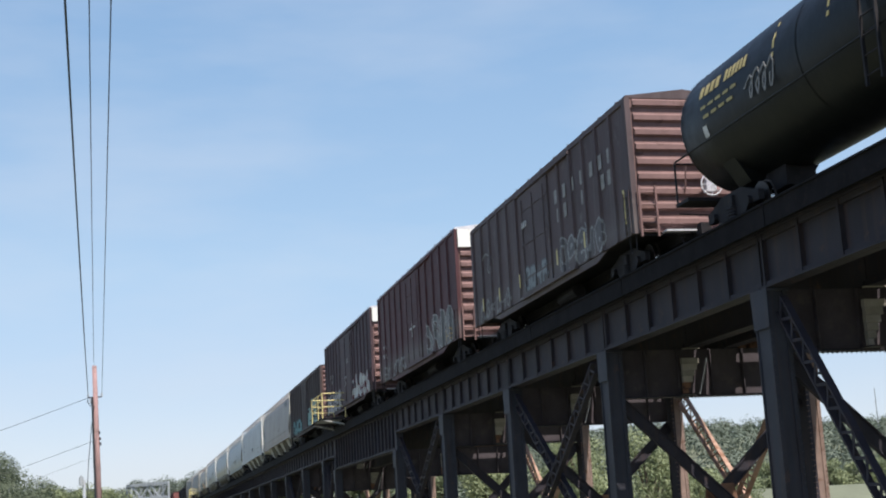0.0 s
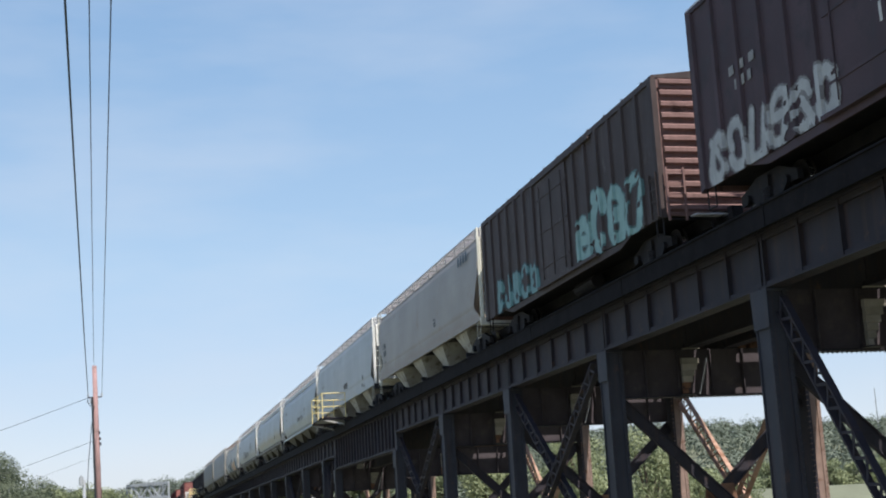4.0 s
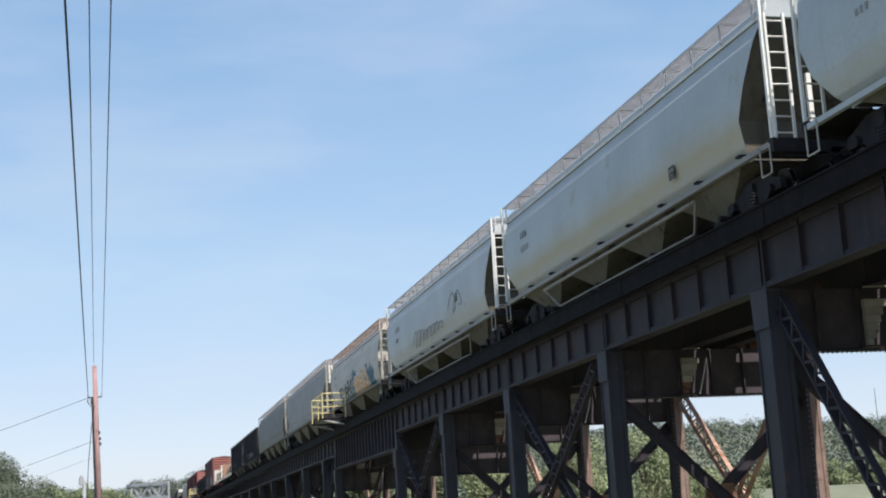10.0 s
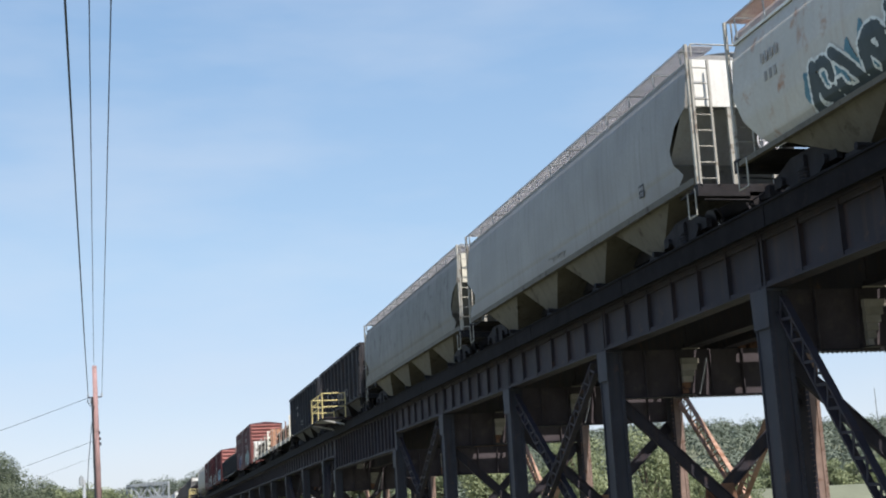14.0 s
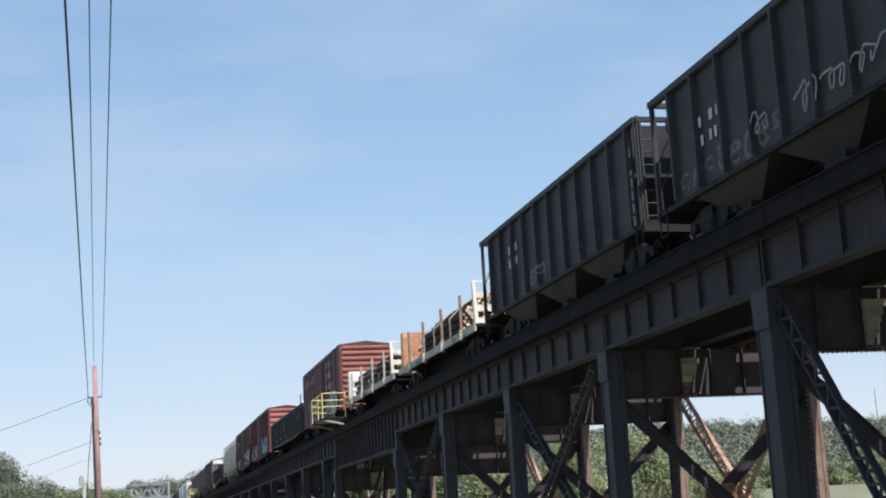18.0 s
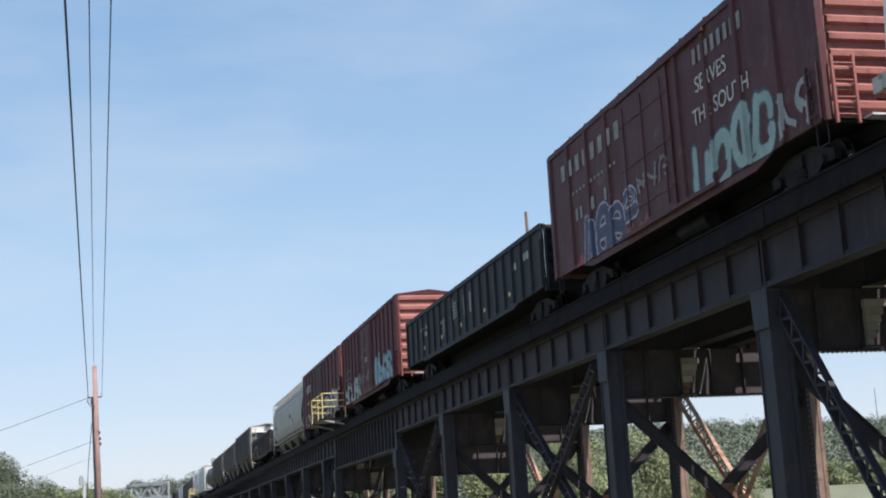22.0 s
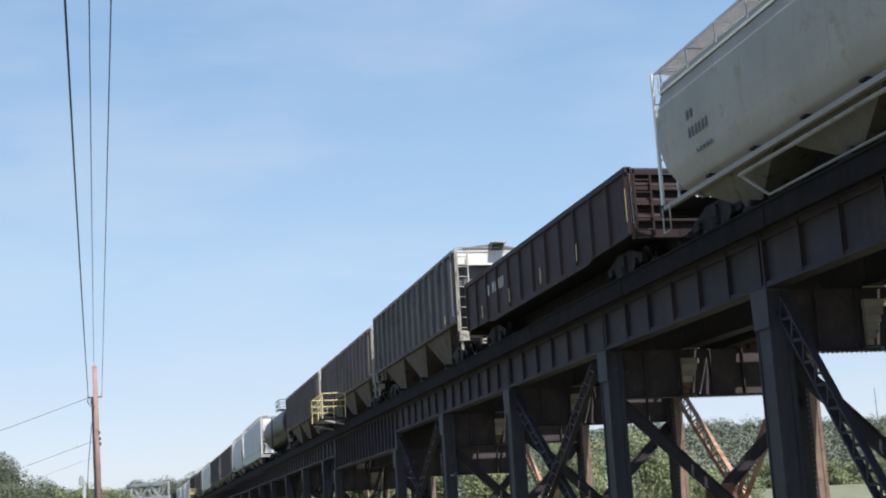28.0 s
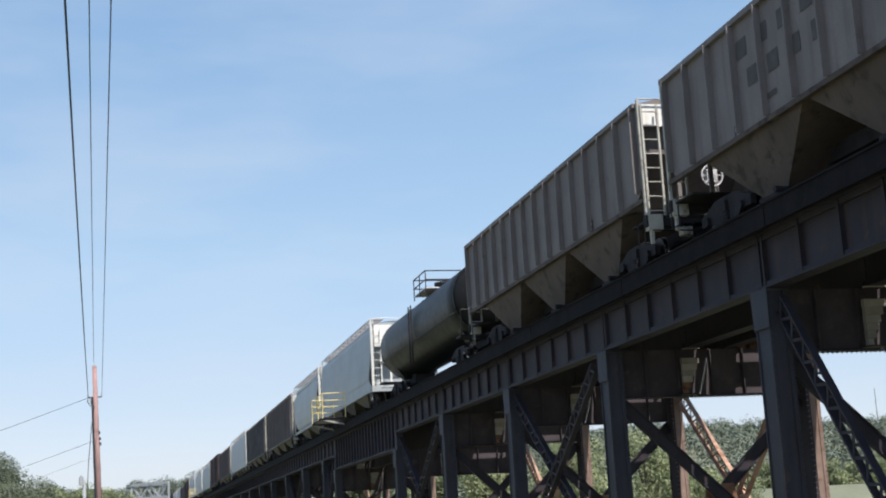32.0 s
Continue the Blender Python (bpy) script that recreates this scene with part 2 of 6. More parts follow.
M_WIRE = surf("cable_black", (0.035, 0.04, 0.045), 0.6, 0.0, 0.2, 3.0, bump=0)
M_CERAMIC = surf("grey_ceramic", (0.36, 0.38, 0.40), 0.3, 0.0, 0.1, 3.0)
M_TRUSS = surf("faded_truss_steel", (0.28, 0.30, 0.32), 0.6, 0.0, 0.2, 0.4)
M_BARK = surf("tree_bark", (0.10, 0.08, 0.06), 0.9, 0.0, 0.35, 3.0)
M_GRASS = surf("pale_dry_grass", (0.14, 0.1505, 0.105), 0.9, 0.0, 0.3, 0.05, 1.5, (0.14, 0.133, 0.07), 0.2, bump=0.3)
M_CONCRETE = surf("pier_concrete", (0.34, 0.33, 0.31), 0.85, 0.0, 0.2, 1.0, 20, (0.2, 0.19, 0.17), 0.25, 0.3)
M_LEAF = leafy("leaf_bright", (0.155, 0.205, 0.12))
M_LEAFD = leafy("leaf_deep", (0.11, 0.145, 0.104), 0.3, 0.4)
M_WOODS = leafy("woods_far", (0.072, 0.098, 0.076), 0.28, 0.1, 0.06)


# ---- mesh building ----
class Shape:
    """Collects faces; mesh() makes them one mesh."""

    def __init__(self):
        self.v, self.f = [], []

    def add(self, verts, faces):
        o = len(self.v)
        self.v += [tuple(p) for p in verts]
        self.f += [tuple(i + o for i in q) for q in faces]
        return self

    def box(self, x0, y0, z0, x1, y1, z1):
        return self.add([(x0, y0, z0), (x1, y0, z0), (x1, y1, z0), (x0, y1, z0), (x0, y0, z1), (x1, y0, z1), (x1, y1, z1), (x0, y1, z1)],
                        [(0, 3, 2, 1), (4, 5, 6, 7), (0, 1, 5, 4), (1, 2, 6, 5), (2, 3, 7, 6), (3, 0, 4, 7)])

    def beam(self, a, b, w, h, up=(0, 0, 1)):
        a, b = Vector(a), Vector(b)
        d = (b - a).normalized()
        u = Vector(up)
        if abs(d.dot(u)) > 0.98:
            u = Vector((0, 1, 0))
        s = d.cross(u).normalized()
        u = s.cross(d)
        c = [(-w / 2, -h / 2), (w / 2, -h / 2), (w / 2, h / 2), (-w / 2, h / 2)]
        return self.add([p + s * i + u * j for p in (a, b) for i, j in c],
                        [(3, 2, 1, 0), (4, 5, 6, 7), (0, 1, 5, 4), (1, 2, 6, 5), (2, 3, 7, 6), (3, 0, 4, 7)])

    def tube(self, a, b, r, n=8, r2=None, caps=True):
        a, b = Vector(a), Vector(b)
        d = (b - a).normalized()
        s = d.cross(Vector((0, 0, 1)) if abs(d.z) < 0.9 else Vector((1, 0, 0))).normalized()
        u = s.cross(d)
        r2 = r if r2 is None else r2
        ring = [(math.cos(2 * math.pi * i / n), math.sin(2 * math.pi * i / n)) for i in range(n)]
        vs = [a + (s * c + u * k) * r for c, k in ring] + [b + (s * c + u * k) * r2 for c, k in ring]
        fs = [(i, (i + 1) % n, n + (i + 1) % n, n + i) for i in range(n)]
        if caps:
            fs += [tuple(range(n - 1, -1, -1)), tuple(range(n, 2 * n))]
        return self.add(vs, fs)

    def path(self, pts, r, n=6):
        for a, b in zip(pts, pts[1:]):
            self.tube(a, b, r, n)
        return self

    def prism(self, poly, axis, a, b):
        """A polygon (in the two other axes, in order) drawn out along an axis."""
        def put(p, k):
            q = list(p)
            q.insert("xyz".index(axis), k)
            return q
        n = len(poly)
        return self.add([put(p, a) for p in poly] + [put(p, b) for p in poly],
                        [tuple(range(n - 1, -1, -1)), tuple(range(n, 2 * n))] + [(i, (i + 1) % n, n + (i + 1) % n, n + i) for i in range(n)])

    def loft(self, rings, closed=True, caps=False):
        n = len(rings[0])
        vs = [p for r in rings for p in r]
        fs = []
        for k in range(len(rings) - 1):
            for i in range(n if closed else n - 1):
                j = (i + 1) % n
                fs.append((k * n + i, k * n + j, (k + 1) * n + j, (k + 1) * n + i))
        if caps:
            fs += [tuple(range(n - 1, -1, -1)), tuple(range((len(rings) - 1) * n, len(rings) * n))]
        return self.add(vs, fs)

    def mesh(self, name, material, smooth=False):
        me = bpy.data.meshes.new(name)
        me.from_pydata(self.v, [], self.f)
        bm = bmesh.new()
        bm.from_mesh(me)
        bmesh.ops.recalc_face_normals(bm, faces=bm.faces)
        bm.to_mesh(me)
        bm.free()
        if smooth:
            me.polygons.foreach_set("use_smooth", [True] * len(me.polygons))
        me.materials.append(material)
        return me


def part(name, shape, material, parent, label="", smooth=False, at=None):
    """One mesh object under a thing or a part; shape: a Shape or a mesh to share."""
    me = shape.mesh(name, material, smooth) if isinstance(shape, Shape) else shape
    ob = new(name, me)
    ob.parent = parent
    if at is not None:
        ob.location = at
    if label:
        ob["label"] = label
    return ob


def thing(name, label, category, group="", kind="", at=(0, 0, 0)):
    ob = new(name)
    ob.location = at
    ob.empty_display_size = 0.3
    return tagged(ob, label, category, group, kind)


# ---- ground ----
def ease(v):
    v = max(0.0, min(1.0, v))
    return v * v * (3 - 2 * v)


def ground_height(x, y):
    base = -5.4 * ease((x - 5) / 6) * ease((y + 40) / 20)
    field = ease((x - 24) / 10) * ease((y - 105) / 25)
    base = base * (1 - field) + 3.3 * field
    far = ease((math.hypot(x, y) - 420) / 380)
    ridge = 37 + 5 * math.sin(x * 0.011 + 1.0) + 3 * math.sin(x * 0.027)
    return base + far * ridge * ease((x - 60) / 200) + far * 3


def build_ground():
    xs = [-3000, -1500, -800, -400, -200, -100, -50] + list(range(-30, 80, 8)) + list(range(80, 820, 30)) + [900, 1200, 1800, 3000]
    ys = [-2000, -800, -300, -100, -40] + list(range(-20, 200, 10)) + list(range(210, 1100, 30)) + [1300, 1800, 3000]
    s = Shape()
    s.add([(x, y, ground_height(x, y)) for y in ys for x in xs],
          [(j * len(xs) + i, j * len(xs) + i + 1, (j + 1) * len(xs) + i + 1, (j + 1) * len(xs) + i) for j in range(len(ys) - 1) for i in range(len(xs) - 1)])
    tagged(new("ground", s.mesh("ground", M_GRASS, True)), "mown grass ground rising to wooded hills", "ground", kind="structure")


build_ground()


# ---- viaduct ----
def laced_brace(parent, a, b, wide, out, mats, step=0.42, deep=0.16, solo=False):
    """Two flange angles and a zigzag of lacing bars between them. out: the way across the brace's face."""
    a, b, out = Vector(a), Vector(b), Vector(out).normalized()
    d = (b - a).normalized()
    side = d.cross(out).normalized()
    root = part("brace", Shape().beam(a + side * wide / 2, b + side * wide / 2, deep, 0.045, side), mats, parent)
    part("flange", Shape().beam(a - side * wide / 2, b - side * wide / 2, deep, 0.045, side), mats, root)
    for o in (-deep / 2 + 0.02, deep / 2 - 0.02):
        n = max(2, int((b - a).length / step))
        z = Shape()
        for i in range(n):
            if solo:
                z = Shape()
            p, q = a + (b - a) * (i / n), a + (b - a) * ((i + 1) / n)
            sg = (1 if i % 2 else -1) * (1 if o > 0 else -1)
            z.beam(p + side * sg * wide / 2 + out * o, q - side * sg * wide / 2 + out * o, 0.012, 0.06, d)
            if solo:
                part("lacing_bar", z, mats, root)
        if not solo:
            tagged(part("lacing", z, mats, root), kind="stuff")


def column(x, y, mats, out, top):
    c = thing("trestle_column", "", "steel column", "viaduct columns")
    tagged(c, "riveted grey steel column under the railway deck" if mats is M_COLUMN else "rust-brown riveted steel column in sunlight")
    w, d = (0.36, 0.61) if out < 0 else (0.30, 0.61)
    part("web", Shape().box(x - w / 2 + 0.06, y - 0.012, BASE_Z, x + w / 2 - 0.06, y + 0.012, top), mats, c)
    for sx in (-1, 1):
        # far columns: shade on the inner channel is painted in with dark steel
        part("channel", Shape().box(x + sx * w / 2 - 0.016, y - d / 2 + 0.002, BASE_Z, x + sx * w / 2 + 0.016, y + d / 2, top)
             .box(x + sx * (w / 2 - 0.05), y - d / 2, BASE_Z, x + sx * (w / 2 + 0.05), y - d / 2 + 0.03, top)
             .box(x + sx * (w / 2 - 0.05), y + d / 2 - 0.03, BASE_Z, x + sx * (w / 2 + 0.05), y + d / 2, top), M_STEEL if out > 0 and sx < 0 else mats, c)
    for sy in (-1, 1):
        part("cover_plate", Shape().box(x - w / 2 + 0.05, y + sy * (d / 2 - 0.04) - 0.01, BASE_Z, x + w / 2 - 0.05, y + sy * (d / 2 - 0.04) + 0.01, top), mats, c)
    if y < 60:
        rv = Shape()
        for sx in (-1, 1):
            for k in range(72):
                rz = BASE_Z + 0.3 + 0.15 * k
                rv.tube((x + sx * (w / 2 + 0.02), y - d / 2, rz), (x + sx * (w / 2 + 0.02), y - d / 2 - 0.022, rz), 0.02, 6, 0.012)
                rv.tube((x + sx * (w / 2 + 0.016), y - d / 2 + 0.07, rz), (x + sx * (w / 2 + 0.04), y - d / 2 + 0.07, rz), 0.02, 6, 0.012)
        tagged(part("rivets", rv, mats, c), kind="stuff")
    part("cap_plate", Shape().box(x - 0.26, y - 0.36, top - 0.05, x + 0.26, y + 0.36, top), mats, c)
    sx = -w / 2 - 0.062 if out < 0 else w / 2 + 0.062
    part("gusset_plate", Shape().prism([(y - 0.34, top - 0.8), (y + 0.34, top - 0.8), (y + 0.36, top - 0.05), (y - 0.36, top - 0.05)], "x", x + sx - 0.012, x + sx + 0.012), mats, c)
    part("shoe", Shape().box(x - 0.4, y - 0.4, BASE_Z - 0.08, x + 0.4, y + 0.4, BASE_Z), mats, c)
    if top < GIRDER_BOT - 0.1:
        side = -1 if y < 70 else 1
        part("pedestal", Shape().box(x - 0.17, min(y + side * 0.02, y + side * 0.3), top, x + 0.17, max(y + side * 0.02, y + side * 0.3), GIRDER_BOT + 0.004), mats, c)
    pier = thing("pier", "weathered concrete pier under a steel column", "pier", "viaduct piers")
    part("plinth", Shape().prism([(x - 0.8, y - 0.8), (x + 0.8, y - 0.8), (x + 0.8, y + 0.8), (x - 0.8, y + 0.8)], "z", BASE_Z - 0.7, BASE_Z - 0.08), M_CONCRETE, pier)


def bent(y):
    xa, xb = GIRDER_X[0], GIRDER_X[3]
    zh = DEEP_BOT if y in DEEP_SPAN else GIRDER_BOT
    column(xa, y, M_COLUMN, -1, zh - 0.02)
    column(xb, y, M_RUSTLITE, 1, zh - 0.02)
    g = thing("cross_girder", "dark riveted plate girder across two columns", "cross girder", "viaduct cross girders")
    zl = zh - 1.27
    part("web", Shape().box(xa + 0.25, y - 0.015, zl, xb - 0.25, y + 0.015, zh), M_CROSS, g)
    part("bottom_flange", Shape().box(xa + 0.25, y - 0.17, zl - 0.04, xb - 0.25, y + 0.17, zl), M_STEEL, g)
    for k in range(1, 6):
        x = xa + (xb - xa) * k / 6
        part("stiffener", Shape().box(x - 0.012, y - 0.14, zl, x + 0.012, y + 0.14, zh - 0.02), M_CROSS, g)
    if y < 60:
        rv = Shape()
        for row in (-0.11, 0.11):
            for k in range(int((xb - xa - 0.7) / 0.11)):
                rx = xa + 0.35 + 0.11 * k
                rv.tube((rx, y + row, zl - 0.04), (rx, y + row, zl - 0.065), 0.02, 6, 0.012)
        tagged(part("rivets", rv, M_STEEL, g), kind="stuff")
    for gx in GIRDER_X[1:3]:
        part("bearing_block", Shape().box(gx - 0.2, y - 0.25, zh - 0.02, gx + 0.2, y + 0.25, zh + 0.02), M_STEEL, g)
    if y < 130:
        # pale blocks stand in for a sunlit plate, its light put into their colour
        st = thing("lit_plate_blocks", "stack of pale blocks standing in for a sunlit plate on a cross girder", "timber", "blocking stacks")
        zz = zl + 0.02
        for k in range(6):
            part("block", Shape().box(14.96 - 0.01 * (k % 2), y - 0.3, zz, 15.08 + 0.072 * k, y - 0.18, zz + 0.155), M_PALEWOOD if k > 1 or y < 30 else M_RUSTY, st)
            zz += 0.165
        part("guy_rod", Shape().path([(15.67, y - 0.32, zl + 0.98), (15.53, y - 0.34, zl + 0.5), (15.37, y - 0.36, zl)], 0.018, 6), M_GRATE, st)
        part("bearer", Shape().box(14.85, y - 0.5, zl - 0.01, 15.25, y - 0.03, zl + 0.02), M_STEEL, st)
        # pale strip in place of a lit edge above the blocks
        part("top_strip", Shape().box(15.0, y - 0.3, zh - 0.02, 15.5, y - 0.2, zh + 0.005), M_PALEWOOD, st)
    if y < 150:
        b = thing("sway_brace", "dark steel cross brace between two columns", "steel brace", "viaduct sway braces")
        mid, zs, zm = (xa + xb) / 2, zh - 1.45, zh - 3.98
        for k, (x0, x1) in enumerate(((xa, xb), (xb, xa))):
            yy = y + (0.07 if k else -0.07)
            sg = 1 if x1 > x0 else -1
            a, c = Vector((x0 + sg * 0.2, yy, zs)), Vector((x1 - sg * 0.2, yy, zm * 2 - zs))
            br = part("brace_arm", Shape().beam(a, c, 0.32, 0.03, (0, 1, 0)), M_STEEL, b)
            n = Vector((zs - zm, 0, sg * (mid - xa - 0.2))).normalized() * 0.15
            for o in (-1, 1):
                part("angle", Shape().beam(a + n * o, c + n * o, 0.03, 0.13, (0, 1, 0)), M_STEEL, br)
        part("gusset_plate", Shape().prism([(mid - 0.5, zm - 0.25), (mid + 0.5, zm - 0.25), (mid + 0.4, zm + 0.3), (mid - 0.4, zm + 0.3)], "y", y - 0.02, y + 0.02), M_RUSTY, b)


def girder_span(y0, y1):
    low = DEEP_BOT if y0 in DEEP_SPAN and y1 in DEEP_SPAN else GIRDER_BOT
    for i, x in enumerate(GIRDER_X):
        m = M_STEEL if i < 3 else M_RUSTY
        g = thing("plate_girder", "dark riveted plate girder carrying the track", "bridge girder", "viaduct girders")
        a, b = y0 + 0.03, y1 - 0.03
        part("web", Shape().box(x - 0.01, a, low, x + 0.01, b, GIRDER_TOP), m, g)
        part("top_flange", Shape().box(x - 0.2, a, GIRDER_TOP, x + 0.2, b, GIRDER_TOP + 0.04).box(x - 0.09, a, GIRDER_TOP - 0.12, x + 0.09, b, GIRDER_TOP), m, g)
        part("bottom_flange", Shape().box(x - 0.2, a, low + 0.005, x + 0.2, b, low + 0.045).box(x - 0.09, a, low + 0.045, x + 0.09, b, low + 0.16), m, g)
        if i in (1, 2):
            continue
        n = max(2, round((b - a) / (1.48 if low == GIRDER_BOT else 0.95)))
        shared = Shape().box(x - 0.11, -0.012, low + 0.05, x + 0.11, 0.012, GIRDER_TOP).box(x - 0.11, -0.012, low + 0.05, x - 0.095, 0.075, GIRDER_TOP).mesh("stiffener", m)
        for k in range(n + 1):
            part("stiffener", shared, m, g, at=(0, a + 0.06 + (b - a - 0.12) * k / n, 0))


def track(cx, name, rails=True):
    tr = thing(name, "open-deck railway track on timber ties", "railway track", kind="structure")
    y0, y1, step = -14.0, 360.0, 0.52
    tie = Shape().box(-1.5, -0.125, -0.42, 1.5, 0.125, -0.17).mesh("tie", M_TIE)
    n = int((y1 - y0) / step)
    rest = Shape()
    for k in range(n):
        y = y0 + step * k
        if 18 < y < 100 and name == "track_near":
            part("tie", tie, M_TIE, tr, at=(cx + 0.02 * math.sin(k * 12.9), y, RAIL_Z))
        else:
            rest.box(cx - 1.5, y - 0.125, RAIL_Z - 0.42, cx + 1.5, y + 0.125, RAIL_Z - 0.17)
    tagged(part("ties", rest, M_TIE, tr), kind="stuff")
    for sx in (-1, 1):
        x = cx + sx * 0.753
        part("rail", Shape().prism([(x - 0.07, RAIL_Z - 0.17), (x + 0.07, RAIL_Z - 0.17), (x + 0.07, RAIL_Z - 0.15), (x + 0.012, RAIL_Z - 0.13), (x + 0.012, RAIL_Z - 0.05),
                                    (x + 0.036, RAIL_Z - 0.04), (x + 0.036, RAIL_Z), (x - 0.036, RAIL_Z), (x - 0.036, RAIL_Z - 0.04), (x - 0.012, RAIL_Z - 0.05), (x - 0.012, RAIL_Z - 0.13),
                                    (x - 0.07, RAIL_Z - 0.15)], "y", y0, y1), M_RAIL, tr)
        xg = cx + sx * 1.36
        part("guard_timber", Shape().box(xg - 0.1, y0, RAIL_Z - 0.17, xg + 0.1, y1, RAIL_Z + 0.03), M_TIE, tr)


def deck_edge(x):
    e = thing("deck_edge", "dark timber and steel curb along the deck edge", "curb", kind="structure")
    y = -8.0
    while y < 300:
        part("curb_board", Shape().box(x - 0.05, y, 7.035, x + 0.05, y + 7.96, 7.465).box(x - 0.09, y, 7.465, x + 0.09, y + 7.96, 7.51), M_CURB, e)
        y += 8.0


def centre_shade_planks():
    # unseen planks, added to limit the sun that falls between the tracks
    e = thing("centre_shade_planks", "unseen planks added between the two tracks to narrow the sunlight", "walkway", kind="structure")
    y = -8.0
    while y < 300:
        for k in range(4):
            part("plank", Shape().box(15.72 + k * 0.085, y, 7.37, 15.80 + k * 0.085, y + 7.97, 7.42), M_TIE, e)
        y += 8.0


def build_viaduct():
    for y in BENTS:
        bent(y)
    for a, b in zip([-6.0] + BENTS, BENTS + [370.0]):
        girder_span(a, b)
    for i in range(1, len(BENTS) - 1, 2):
        ya, yb = BENTS[i], BENTS[i + 1]
        if ya > 100:
            break
        # near braces dark, far braces in the steel with sunlight in its colour
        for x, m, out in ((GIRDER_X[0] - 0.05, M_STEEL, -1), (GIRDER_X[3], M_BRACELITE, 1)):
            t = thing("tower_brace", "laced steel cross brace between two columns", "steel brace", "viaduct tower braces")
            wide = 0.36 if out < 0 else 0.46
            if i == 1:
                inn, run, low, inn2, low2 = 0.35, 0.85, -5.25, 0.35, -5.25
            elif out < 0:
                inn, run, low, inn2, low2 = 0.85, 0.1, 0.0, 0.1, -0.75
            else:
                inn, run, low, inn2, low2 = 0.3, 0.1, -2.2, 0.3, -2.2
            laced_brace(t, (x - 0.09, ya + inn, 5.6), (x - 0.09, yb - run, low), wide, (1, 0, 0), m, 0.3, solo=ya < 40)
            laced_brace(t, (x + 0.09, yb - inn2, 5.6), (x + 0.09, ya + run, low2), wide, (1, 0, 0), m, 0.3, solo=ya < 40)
    track(TRACK_X, "track_near")
    track(FAR_TRACK_X, "track_far")
    deck_edge(TRACK_X - 1.56)
    deck_edge(FAR_TRACK_X + 1.56)
    centre_shade_planks()


build_viaduct()


def refuge_platform(y, z, deep=4.3):
    p = thing("refuge_platform", "yellow railed refuge platform on the viaduct side", "platform", "refuge platforms")
    x0, x1 = 11.28, 12.6
    fl = part("floor", Shape().box(x0, y, z - 0.06, 13.0, y + 0.06, z).box(x0, y + deep - 0.06, z - 0.06, 13.0, y + deep, z).box(x0, y, z - 0.06, x0 + 0.06, y + deep, z), M_STEEL, p)
    for k in range(8):
        part("plank", Shape().box(x0 + 0.07 + 0.17 * k, y + 0.07, z - 0.045, x0 + 0.22 + 0.17 * k, y + deep - 0.07, z - 0.005), M_DULLGREY, fl)
    for x, yy in ((x0, y), (x0, y + deep * 0.4), (x0, y + deep), (x1, y), (x1, y + deep)):
        part("post", Shape().tube((x, yy, z - 0.05), (x, yy, z + 1.35), 0.03), M_YELLOW, p)
    for h in (0.6, 0.95, 1.35):
        part("rail", Shape().tube((x0, y, z + h), (x1, y, z + h), 0.026), M_YELLOW, p)
        part("rail", Shape().tube((x0, y, z + h), (x0, y + deep, z + h), 0.026), M_YELLOW, p)
        part("rail", Shape().tube((x0, y + deep, z + h), (x1, y + deep, z + h), 0.026), M_YELLOW, p)
    for yy in (y + 0.1, y + deep - 0.1):
        part("bracket", Shape().beam((x0, yy, z - 0.1), (13.3, yy, z - 0.1), 0.1, 0.12), M_STEEL, p)
        part("strut", Shape().beam((x0 + 0.05, yy, z - 0.14), (13.3, yy, z - 0.6), 0.08, 0.1), M_DULLGREY, p)


refuge_platform(76.4, 7.85)
refuge_platform(226.0, 7.9)


# ---- power pole and wires ----
def build_pole():
    p = thing("utility_pole", "reddish weathered wooden utility pole with insulators", "utility pole")
    y, zt = 70.0, 10.31
    part("shaft", Shape().tube((-0.83, y, -0.2), (-1.16, y, zt), 0.16, 14, 0.115), M_POLE, p, smooth=True)
    part("cable_riser", Shape().tube((-1.03, y - 0.2, 1.0), (-1.27, y - 0.14, 8.75), 0.05, 8), M_WIRE, p)
    for dx, z in ((-0.35, 8.72), (0.31, 8.74), (-0.24, 8.45), (0.1, 8.4)):
        part("bracket", Shape().beam((-1.11, y, z), (-1.11 + dx, y, z), 0.05, 0.05), M_STEEL, p)
        s = Shape()
        for k in range(3):
            s.tube((-1.11 + dx, y, z + 0.02 + k * 0.07), (-1.11 + dx, y, z + 0.06 + k * 0.07), 0.06, 10, 0.045)
        part("insulator", s, M_CERAMIC, p, "grey ceramic insulator")
    for z, dx in ((6.95, 0.17), (6.65, 0.2), (6.4, 0.22)):
        part("cable_clamp", Shape().box(-1.05 + dx - 0.09, y - 0.1, z - 0.07, -1.05 + dx, y + 0.06, z + 0.07), M_STEEL, p)
    part("jumper_cable", Shape().path([(-1.44, y, 8.8), (-1.5, y, 8.5), (-1.35, y, 8.3), (-1.16, y, 8.36)], 0.022), M_WIRE, p)
    part("jumper_cable", Shape().path([(-1.16, y - 0.12, 8.3), (-1.3, y - 0.1, 7.3), (-1.46, y - 0.1, 5.3), (-1.56, y - 0.1, 2.9)], 0.02), M_WIRE, p)


build_pole()


